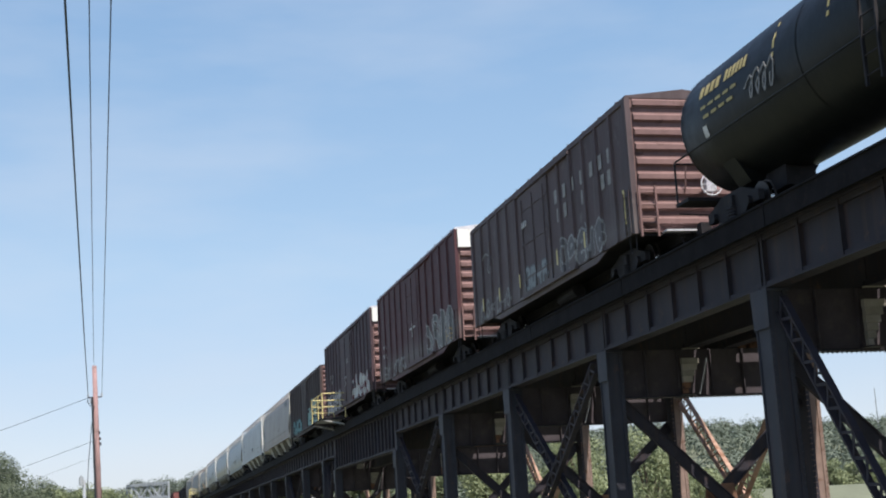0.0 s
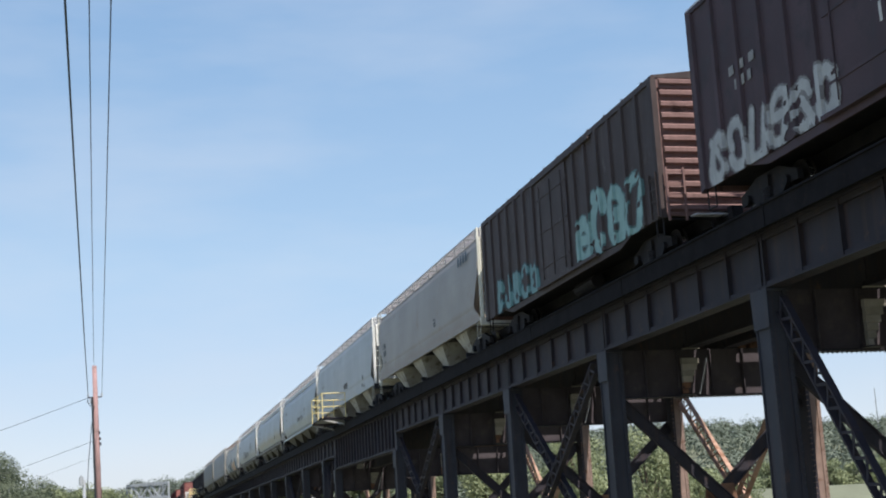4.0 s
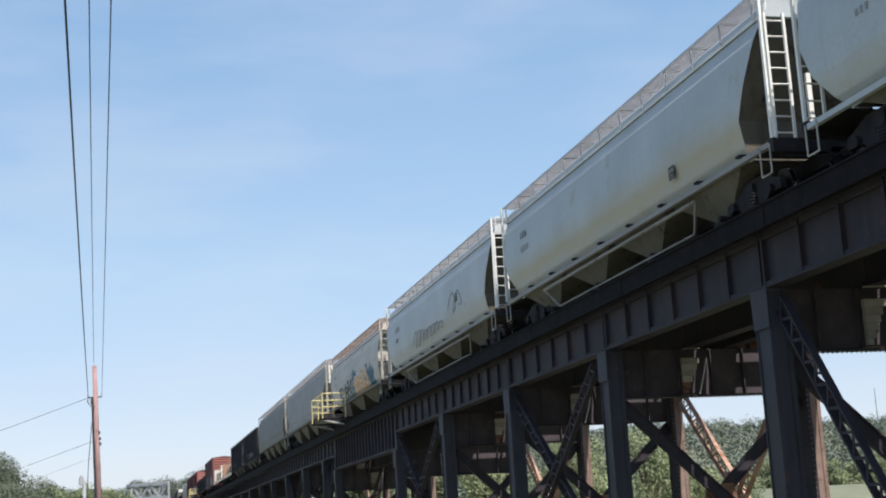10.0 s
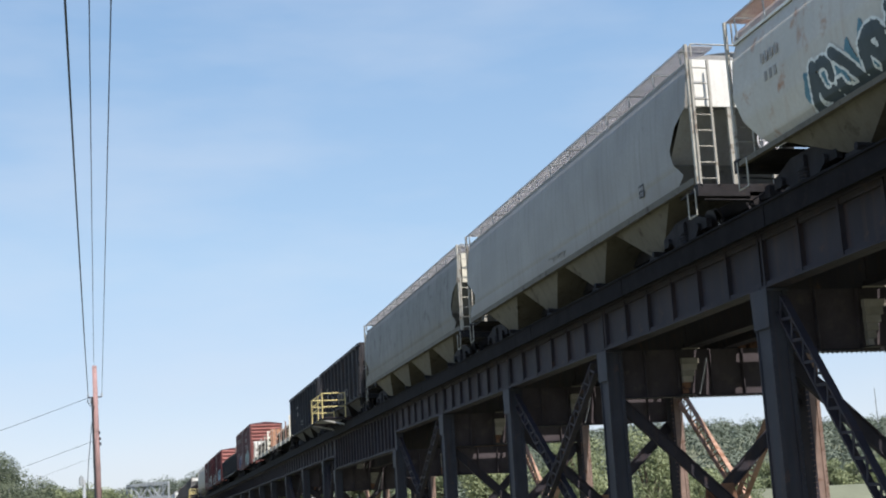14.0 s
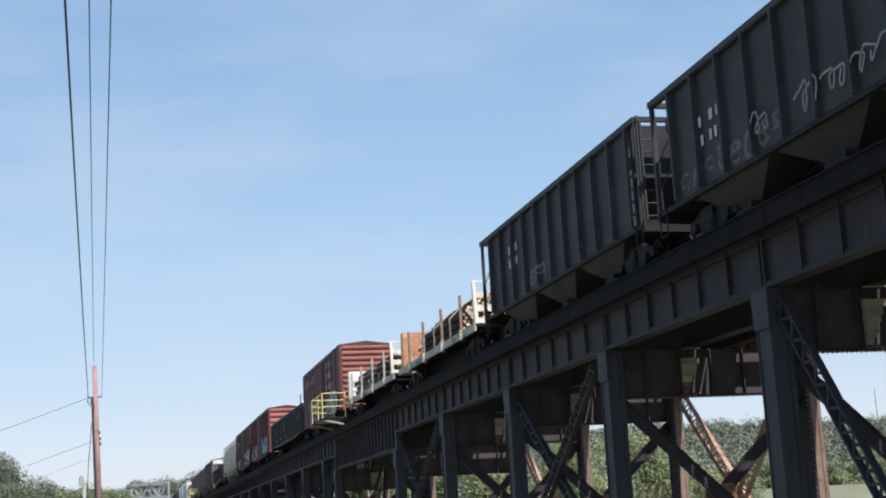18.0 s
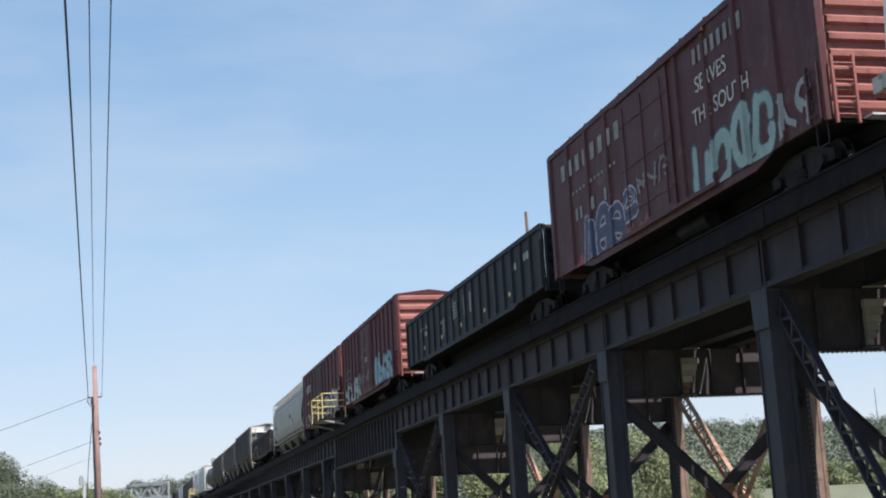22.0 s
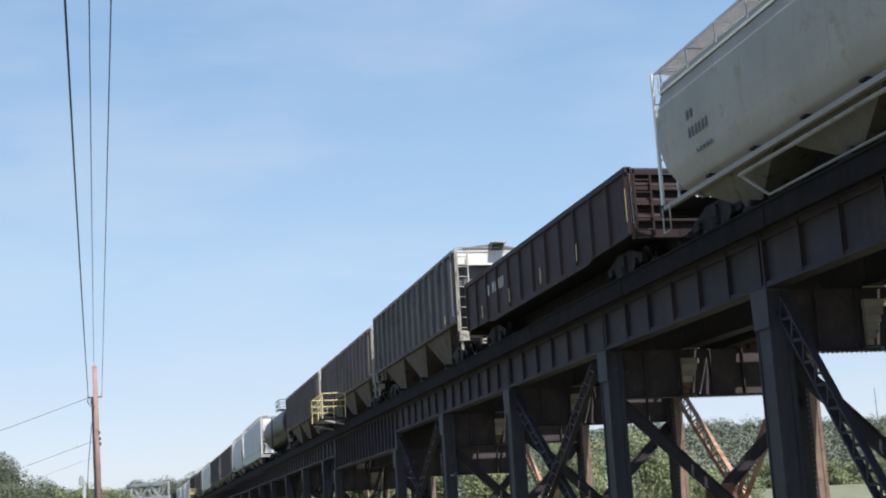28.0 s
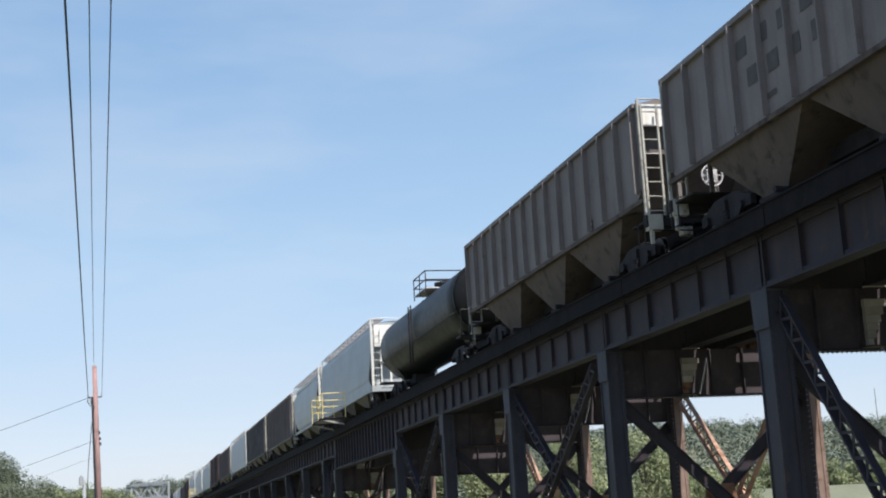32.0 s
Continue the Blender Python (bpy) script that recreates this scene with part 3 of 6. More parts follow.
def second_pole():
    p = thing("utility_pole", "short grey wooden pole past the larger one", "utility pole")
    part("shaft", Shape().tube((-2.7, 120, -0.2), (-2.86, 120, 6.8), 0.17, 10, 0.14), M_TRUSS, p, smooth=True)
    part("transformer", Shape().tube((-3.08, 119.8, 6.37), (-3.08, 119.8, 7.07), 0.2, 12).tube((-3.08, 119.8, 7.07), (-3.08, 119.8, 7.22), 0.07, 8), M_CERAMIC, p, "grey pole transformer")


second_pole()


def wire(name, a, b, sag, r, label):
    a, b = Vector(a), Vector(b)
    s = Shape()
    pts = []
    for i in range(41):
        k = i / 40
        q = a.lerp(b, k)
        q.z -= sag * 4 * k * (1 - k)
        pts.append(q)
    rings = []
    for i, q in enumerate(pts):
        d = (pts[min(40, i + 1)] - pts[max(0, i - 1)]).normalized()
        u = d.cross(Vector((0, 0, 1))).normalized()
        w = u.cross(d)
        rings.append([q + (u * math.cos(t * math.pi / 3) + w * math.sin(t * math.pi / 3)) * r for t in range(6)])
    s.loft(rings)
    return tagged(new(name, s.mesh(name, M_WIRE, True)), label, "power line", "overhead wires")


wire("overhead_wire", (-1.46, 70, 8.78), (-0.31, -6, 9.6), 0.6, 0.017, "thick twisted black overhead wire to the pole")
wire("overhead_wire", (-1.18, 70, 9.9), (0.02, -6, 9.6), 0.6, 0.009, "black overhead wire to the pole")
wire("overhead_wire", (-0.80, 70, 8.82), (0.29, -6, 9.6), 0.1, 0.010, "black overhead wire to the pole")
wire("service_wire", (-1.42, 70, 8.72), (-20.25, 66, 2.1), 0.15, 0.013, "thin service wire running off from the pole")
wire("service_wire", (-1.2, 70, 5.75), (-20.25, 66, -0.55), 0.15, 0.006, "thin service wire running off from the pole")
wire("service_wire", (-1.2, 70, 6.55), (-20.25, 66, 0.25), 0.15, 0.010, "thin service wire running off from the pole")


# ---- far truss bridge ----
def build_truss():
    t = thing("truss_bridge", "pale grey steel through-truss railway bridge far off", "truss bridge")
    zt, zb = 13.85, 10.7
    pa, pb = Vector((2.9, 320, 0)), Vector((10.9, 313, 0))
    off = Vector((-1.0, 6.0, 0))
    for side in (0, 1):
        o = off * side
        s = part("truss_side", Shape().beam(pa + o + Vector((0, 0, zt)), pb + o + Vector((0, 0, zt)), 0.6, 0.6), M_TRUSS, t)
        part("bottom_chord", Shape().beam(pa + o + Vector((0, 0, zb)), pb + o + Vector((0, 0, zb)), 0.6, 0.7), M_TRUSS, s)
        n = 4
        for k in range(n + 1):
            q = pa.lerp(pb, k / n) + o
            part("vertical", Shape().beam(q + Vector((0, 0, zb)), q + Vector((0, 0, zt)), 0.4 if k in (0, n) else 0.16, 0.4 if k in (0, n) else 0.16), M_TRUSS, s)
            if k < n:
                q2 = pa.lerp(pb, (k + 1) / n) + o
                u, w = (zt, zb) if k % 2 == 0 else (zb, zt)
                part("diagonal", Shape().beam(q + Vector((0, 0, u)), q2 + Vector((0, 0, w)), 0.3, 0.3), M_TRUSS, s)
    for k in range(4):
        q = pa.lerp(pb, k / 3)
        part("top_strut", Shape().beam(q + Vector((0, 0, zt)), q + off + Vector((0, 0, zt)), 0.3, 0.3), M_TRUSS, t)
    for q in (pa, pb):
        part("pier", Shape().box(q.x - 1.0, q.y - 1, -7, q.x + 0.8, q.y + 6, 6.6), M_CONCRETE, t)
        part("leg", Shape().beam(q + Vector((0, 0, 6.6)), q + Vector((0, 0, zb)), 0.5, 0.5), M_TRUSS, t)
        part("leg", Shape().beam(q + off + Vector((0, 0, 6.6)), q + off + Vector((0, 0, zb)), 0.5, 0.5), M_TRUSS, t)


build_truss()


# ---- trees ----
def leaf_cloud(rng, blobs, count, size):
    s = Shape()
    for _ in range(count):
        c, r = rng.choice(blobs)
        d = Vector((rng.gauss(0, 1), rng.gauss(0, 1), rng.gauss(0, 1))).normalized()
        p = Vector(c) + Vector((d.x * r, d.y * r, d.z * r * 0.8)) * rng.uniform(0.55, 1.06)
        n = (d + Vector((rng.uniform(-1, 1), rng.uniform(-1, 1), rng.uniform(-0.6, 1)))).normalized()
        u = n.cross(Vector((rng.uniform(-1, 1), rng.uniform(-1, 1), 0.3))).normalized()
        w = n.cross(u)
        k = size * rng.uniform(0.6, 1.5)
        s.add([p - u * k, p - w * k * 0.6, p + u * k, p + w * k * 0.6], [(0, 1, 2, 3)])
    return s


def tree(x, y, top, spread, seed, leaf, label, low=0.25, count=9500, size=0.10, fat=1.0):
    rng = random.Random(seed)
    z0 = ground_height(x, y) - 0.1
    h = top - z0
    spread *= h
    t = thing("tree", label, "tree", "trees by the viaduct", at=(x, y, z0))
    part("trunk", Shape().tube((0, 0, 0), (0.15, 0.1, h * 0.6), h * 0.028, 9, h * 0.012), M_BARK, t, smooth=True)
    blobs, limbs = [], Shape()
    for i in range(15):
        a, k = rng.uniform(0, 6.28), rng.uniform(low, 0.92)
        rad = spread * math.sin(min(1.0, (1 - k) * 1.5 + 0.18) * 1.5) * rng.uniform(0.35, 0.95)
        c = Vector((math.cos(a) * rad, math.sin(a) * rad, h * k))
        blobs.append((c, h * fat * rng.uniform(0.10, 0.17)))
        limbs.tube((0.1, 0.05, h * min(0.55, k * 0.7)), c, h * 0.011, 5, h * 0.004)
    part("limbs", limbs, M_BARK, t)
    part("crown", leaf_cloud(rng, blobs, count, size), leaf, t)
    return t


def build_trees():
    near = [(24.2, 88, 6.0), (26.7, 92, 6.8), (29.7, 86, 7.1), (32.1, 94, 7.7), (35.2, 88, 7.5), (37.7, 92, 6.3), (40.1, 96, 5.6), (43.6, 98, 5.2), (27.6, 104, 7.4), (21.6, 99, 6.5), (18.6, 108, 6.8), (47.1, 101, 5.1), (33.6, 102, 7.4), (16.0, 122, 7.6), (23.6, 118, 7.8), (29.5, 126, 7.9)]
    for i, (x, y, top) in enumerate(near):
        tree(x, y, top, 0.22, 40 + i, M_LEAF, "leafy green tree in full sun beyond the viaduct", 0.2)
    for i in range(20):
        x, y = 62 + i * 3.3 + random.Random(i).uniform(-1, 1), 166 + random.Random(i + 9).uniform(-6, 14)
        tree(x - 0.6, y, 6.4 + 0.95 * i / 20 + random.Random(i + 3).uniform(-0.8, 1.3), 0.5, 120 + i, M_LEAF, "round green bush at the field edge", 0.1, 4200, 0.13, 1.9)
    left = [(-8.3, 92, 7.5), (-10.4, 96, 8.2), (-7.0, 97, 6.6), (-13.0, 104, 8.8), (-6.2, 99, 5.8)]
    for i, (x, y, top) in enumerate(left):
        tree(x, y, top, 0.34, 70 + i, M_LEAFD, "dense dark green tree past the pole", 0.1, 24000, 0.07, 1.35)
    for i in range(12):
        x = -12.1 + i * 1.05
        tree(x, 150 + 6 * math.sin(i * 2.1), 6.65 + 0.025 * i + 0.5 * math.sin(i * 1.7), 0.3, 160 + i, M_LEAF, "yellow-green bush past the pole", 0.1, 6000, 0.10, 1.3)
    rng = random.Random(5)
    for i in range(34):
        y = rng.uniform(385, 440)
        x = (-34 + i * 2.0 + rng.uniform(-1.0, 1.0)) * y / 410
        top = 17.9 + 0.0243 * x + max(0.0, x - 8) * 0.11 - rng.uniform(0.0, 2.2)
        tree(x - 1.5, y, top * y / 410, 0.3, 200 + i, M_WOODS if i % 3 else M_LEAFD, "leafy green tree in a distant row", 0.1, 9000, 0.25, 1.4)
    # wooded hills: clumps of leaves on the far slopes
    s = Shape()
    for _ in range(3600):
        x, y = rng.uniform(90, 620), rng.uniform(430, 880)
        if abs(x / y - 0.47) > 0.30:
            continue
        z = ground_height(x, y)
        r = rng.uniform(2.4, 5.0) + (1.2 if rng.random() < 0.15 else 0.0)
        for _ in range(90):
            d = Vector((rng.gauss(0, 1), rng.gauss(0, 1), abs(rng.gauss(0, 1)))).normalized()
            p = Vector((x, y, z + r * 0.7)) + Vector((d.x * r, d.y * r, d.z * r * 1.5)) * rng.uniform(0.7, 1.05)
            u = d.cross(Vector((rng.uniform(-1, 1), rng.uniform(-1, 1), 0.4))).normalized()
            w = d.cross(u)
            k = rng.uniform(0.28, 0.62)
            s.add([p - u * k, p - w * k, p + u * k, p + w * k], [(0, 1, 2, 3)])
    tagged(new("far_woods", s.mesh("far_woods", M_WOODS)), "wooded hillside beyond the river", "woods", kind="stuff")


build_trees()


def mast():
    m = thing("radio_mast", "thin grey radio mast on the far hill", "mast")
    x, y = 363.2, 600.0
    part("pole", Shape().tube((x, y, 5), (x, y, 55.5), 0.45, 8, 0.2), M_TRUSS, m)
    for k in range(5):
        part("spike", Shape().beam((x - 0.9, y, 29 + 5 * k), (x + 0.9, y, 29 + 5 * k), 0.15, 0.15), M_TRUSS, m)


mast()

# ---- railway cars: origin at rail height, the near side at -x, the leading end at -y ----
WHEEL = Shape().tube((-0.815, 0, 0.42), (-0.69, 0, 0.42), 0.42, 22).tube((0.69, 0, 0.42), (0.815, 0, 0.42), 0.42, 22).tube((-0.69, 0, 0.42), (-0.665, 0, 0.42), 0.455, 22).tube((0.665, 0, 0.42), (0.69, 0, 0.42), 0.455, 22).tube((-1.0, 0, 0.42), (1.0, 0, 0.42), 0.085, 10).mesh("wheelset", M_WHEEL)
TREAD = Shape().tube((-0.80, 0, 0.42), (-0.70, 0, 0.42), 0.4225, 22, caps=False).tube((0.70, 0, 0.42), (0.80, 0, 0.42), 0.4225, 22, caps=False).mesh("tread", M_TREAD, True)
FRAME = {}
for SX in (-1, 1):
    FRAME[SX] = Shape().prism([(-1.25, 0.36), (-1.25, 0.58), (-0.95, 0.66), (-0.5, 0.82), (0.5, 0.82), (0.95, 0.66), (1.25, 0.58), (1.25, 0.36), (0.75, 0.36), (0.42, 0.16), (-0.42, 0.16), (-0.75, 0.36)],
                              "x", SX * 1.0 - 0.07, SX * 1.0 + 0.07).mesh("side_frame", M_TRUCK)
SPRING = []
for K in range(9):
    R = 0.17 + 0.03 * (K % 2)
    SPRING.append([(-1.08 + R * 0.55 * math.cos(math.pi * i / 6), R * math.sin(math.pi * i / 6), 0.2 + 0.034 * K) for i in range(12)])
SPRING = Shape().loft(SPRING, caps=True).mesh("spring_nest", M_TRUCK)
BOLSTER = Shape().box(-1.15, -0.16, 0.48, 1.15, 0.16, 0.72).mesh("bolster", M_TRUCK)
AXLE_CAP = Shape().tube((-1.16, 0, 0.42), (-1.06, 0, 0.42), 0.11, 10).mesh("axle_cap", M_TRUCK)


def truck(car, y):
    t = part("truck", BOLSTER, M_TRUCK, car, "greasy cast-steel wheel truck", at=(0, y, 0))
    for sx in (-1, 1):
        part("side_frame", FRAME[sx], M_TRUCK, t)
    for o in (-0.86, 0.86):
        part("wheelset", WHEEL, M_WHEEL, t, at=(0, o, 0))
        part("tread", TREAD, M_TREAD, t, at=(0, o, 0))
        part("axle_cap", AXLE_CAP, M_TRUCK, t, at=(0, o, 0))
    part("spring_nest", SPRING, M_TRUCK, t)


def coupler(car, y, sg):
    part("coupler", Shape().box(-0.08, min(y, y + sg * 0.75), 0.78, 0.08, max(y, y + sg * 0.75), 0.95).box(-0.14, y + sg * 0.62 - 0.12, 0.72, 0.14, y + sg * 0.62 + 0.12, 1.0), M_TRUCK, car)
    part("air_hose", Shape().path([(-0.35, y, 0.75), (-0.37, y + sg * 0.3, 0.45), (-0.3, y + sg * 0.55, 0.38)], 0.03), M_TRUCK, car)
    part("uncoupling_lever", Shape().path([(-1.4, y + sg * 0.08, 0.82), (-0.25, y + sg * 0.12, 0.8), (-0.1, y + sg * 0.4, 0.9)], 0.018), M_TRUCK, car)


def ladder(car, xa, xb, y, z0, z1, m, n, name="ladder"):
    """A ladder across x at one end face."""
    s = Shape()
    for x in (xa, xb):
        s.box(x - 0.025, y - 0.03, z0, x + 0.025, y + 0.03, z1)
    root = part(name, s, m, car)
    for k in range(n):
        z = z0 + (z1 - z0) * (k + 0.5) / n
        part("rung", Shape().tube((xa, y, z), (xb, y, z), 0.018, 6), m, root)
    return root


def side_ladder(car, x, ya, yb, z0, z1, m, n):
    s = Shape()
    for y in (ya, yb):
        s.box(x - 0.03, y - 0.025, z0, x + 0.03, y + 0.025, z1)
    root = part("ladder", s, m, car)
    for k in range(n):
        z = z0 + (z1 - z0) * (k + 0.5) / n
        part("rung", Shape().tube((x, ya, z), (x, yb, z), 0.018, 6), m, root)


def brake_wheel(car, x, y, z, m):
    s = Shape()
    for i in range(16):
        a, b = 2 * math.pi * i / 16, 2 * math.pi * (i + 1) / 16
        s.tube((x + 0.28 * math.cos(a), y, z + 0.28 * math.sin(a)), (x + 0.28 * math.cos(b), y, z + 0.28 * math.sin(b)), 0.02, 5)
    for i in range(4):
        a = math.pi * i / 4
        s.tube((x - 0.28 * math.cos(a), y, z - 0.28 * math.sin(a)), (x + 0.28 * math.cos(a), y, z + 0.28 * math.sin(a)), 0.014, 5)
    s.box(x - 0.13, y, z - 0.16, x + 0.13, y + 0.16, z + 0.16)
    part("brake_wheel", s, m, car, "hand brake wheel on the car end")


def bars(car, x, rows, m, name="lettering"):
    """Plain bars in place of reporting marks. rows: y0, z0, width, height, count."""
    for y0, z0, w, h, n in rows:
        step = w / n
        for k in range(n):
            part(name, Shape().box(x - 0.004, y0 + step * k, z0, x, y0 + step * (k + 0.5), z0 + h), m, car)


def corrugated_end(w, z0, z1, n, sg, y, deep=0.09):
    pts, per = [], (z1 - z0) / n
    for k in range(n):
        z = z0 + per * k
        pts += [(0.0, z), (0.0, z + per * 0.38), (deep, z + per * 0.5), (deep, z + per * 0.82), (0.02, z + per * 0.98)]
    pts.append((0.0, z1))
    s = Shape()
    ring = [[(x, y + sg * d, z) for d, z in pts] for x in (-w / 2 + 0.12, w / 2 - 0.12)]
    s.loft(ring, closed=False)
    s.box(-w / 2 + 0.05, min(y - sg * 0.01, y - sg * 0.04), z0, w / 2 - 0.05, max(y - sg * 0.01, y - sg * 0.04), z1)
    return s


# ---- sprayed paint on the car sides ----
ART, SPRAY = {}, {}


def painted(base, art, band=None):
    """A car paint; the sprayed tags that its cars carry are kept for graffiti(). base: the arguments of surf()."""
    name, args = base
    m = surf(name, *args, band=band)
    ART[m.name] = art
    return m


def spray(col):
    if col not in SPRAY:
        SPRAY[col] = surf("sprayed_paint", col, 0.55, 0.0, 0.22, 2.2, 26, tuple(c * 0.6 for c in col), 0.12, 0.35)
    return SPRAY[col]


def bumps(rng, count, size):
    """Soft random heights along a line, as a function."""
    knots = [rng.uniform(-1, 1) for _ in range(count + 3)]

    def at(v):
        u = np.clip(v / size, 0, count)
        i = u.astype(int)
        f = u - i
        f = f * f * (3 - 2 * f)
        k = np.array(knots)
        return k[i] * (1 - f) + k[i + 1] * f
    return at


def glyph(rng):
    """Strokes of one shape that only looks like writing, in a unit box."""
    def arc(cx, cy, rx, ry, a0, a1):
        return [(cx + rx * math.cos(a0 + (a1 - a0) * i / 9), cy + ry * math.sin(a0 + (a1 - a0) * i / 9)) for i in range(10)]
    kinds = [lambda: [(rng.uniform(0.1, 0.3), 0.02), (rng.uniform(0.12, 0.35), 0.98)],
             lambda: [(rng.uniform(0.65, 0.85), 0.03), (rng.uniform(0.6, 0.9), rng.uniform(0.7, 1.0))],
             lambda: arc(0.5, 0.66, 0.34, 0.3, rng.uniform(-0.6, 0.4), rng.uniform(2.6, 4.4)),
             lambda: arc(0.5, 0.32, 0.36, 0.3, rng.uniform(2.6, 3.6), rng.uniform(5.4, 7.0)),
             lambda: [(0.15, rng.uniform(0.6, 0.95)), (0.5, rng.uniform(0.35, 0.6)), (0.9, rng.uniform(0.02, 0.35))],
             lambda: [(0.2, rng.uniform(0.4, 0.6)), (0.8, rng.uniform(0.42, 0.7))],
             lambda: arc(0.52, 0.5, 0.32, 0.42, 0.5, 5.4)]
    return [k() for k in rng.sample(kinds, rng.choice((2, 3, 3, 4)))]


def graffiti(car, art, surface, breaks, lift):
    """One sprayed tag laid on a car side. surface: x at (y, z); breaks: where the side steps in y; lift: how far it stands off."""
    y0, y1, z0, z1, fill, edge, seed, width, rough = art
    rng = random.Random(seed * 7)
    step = 0.034
    ys = np.array(sorted(set(np.round(np.arange(y0 - 0.15, y1 + 0.15, step), 4)) | {round(v, 4) for v in breaks if y0 - 0.15 < v < y1 + 0.15}))
    zs = np.arange(max(z0 - 0.02, 0.9), z1 + 0.25, step)
    Y, Z = np.meshgrid((ys[1:] + ys[:-1]) / 2, (zs[1:] + zs[:-1]) / 2, indexing="ij")
    tall, long = z1 - z0, y1 - y0
    wear = bumps(rng, 60, 0.28)(Y - ys[0]) + bumps(rng, 40, 0.16)(Z - zs[0] + 0.3 * (Y - ys[0]) % 2.0)
    if width >= 0.8:
        # a ragged cloud behind the letters, with spikes along its top
        top = z1 - 0.25 * tall + 0.45 * tall * np.abs(bumps(rng, 30, 0.55)(Y - ys[0])) - 0.5 * np.abs((Y * 2.2) % 1.0 - 0.5)
        ends = 0.35 * bumps(rng, 20, 0.3)(Z - zs[0])
        layer = np.where((Z < top) & (Y > y0 + 0.2 + ends) & (Y < y1 - 0.2 + ends), 1, 0)
    else:
        n = max(2, round(long / (0.55 * tall + 0.3)))
        r = (0.098 if edge is not None else 0.065) * min(tall, 1.6)
        near = np.full(Y.shape, 9.0)
        for g in range(n):
            gy, gw = y0 + long * (g + 0.5) / n, long / n * rng.uniform(0.98, 1.2)
            gz, gh, lean = z0 + tall * rng.uniform(-0.03, 0.08), tall * rng.uniform(0.78, 1.0), rng.uniform(-0.25, 0.12)
            for stroke in glyph(rng):
                fat = r * rng.uniform(0.8, 1.3)
                pts = [(gy + (0.5 - u) * gw + lean * (v - 0.5) * gh, gz + v * gh) for u, v in stroke]
                for (ya, za), (yb, zb) in zip(pts, pts[1:]):
                    dy, dz = yb - ya, zb - za
                    k = np.clip(((Y - ya) * dy + (Z - za) * dz) / (dy * dy + dz * dz + 1e-9), 0, 1)
                    near = np.minimum(near, np.hypot(Y - ya - k * dy, Z - za - k * dz) - fat)
        line = 0.055 if edge is not None else 0.0
        layer = np.where(near < 0, 1, np.where(near < line, 2, 0))
    layer = np.where(wear < -1.45 + rough * 0.9, 0, layer)
    ny, nz = len(ys), len(zs)
    verts = [(surface(y, z) - lift, y, z) for y in ys.tolist() for z in zs.tolist()]
    cells = np.argwhere(layer > 0)
    faces = [(i * nz + j, i * nz + j + 1, (i + 1) * nz + j + 1, (i + 1) * nz + j) for i, j in cells.tolist()]
    if not faces:
        return
    used = sorted({v for f in faces for v in f})
    place = {v: k for k, v in enumerate(used)}
    me = bpy.data.meshes.new("sprayed_tag")
    me.from_pydata([verts[v] for v in used], [], [tuple(place[v] for v in f) for f in faces])
    me.materials.append(spray(fill))
    me.materials.append(spray(edge if edge is not None else fill))
    me.polygons.foreach_set("material_index", [int(layer[i, j]) - 1 for i, j in cells.tolist()])
    tag = part("sprayed_tag", me, None, car, "sprayed graffiti tag")
    tagged(tag, kind="stuff")


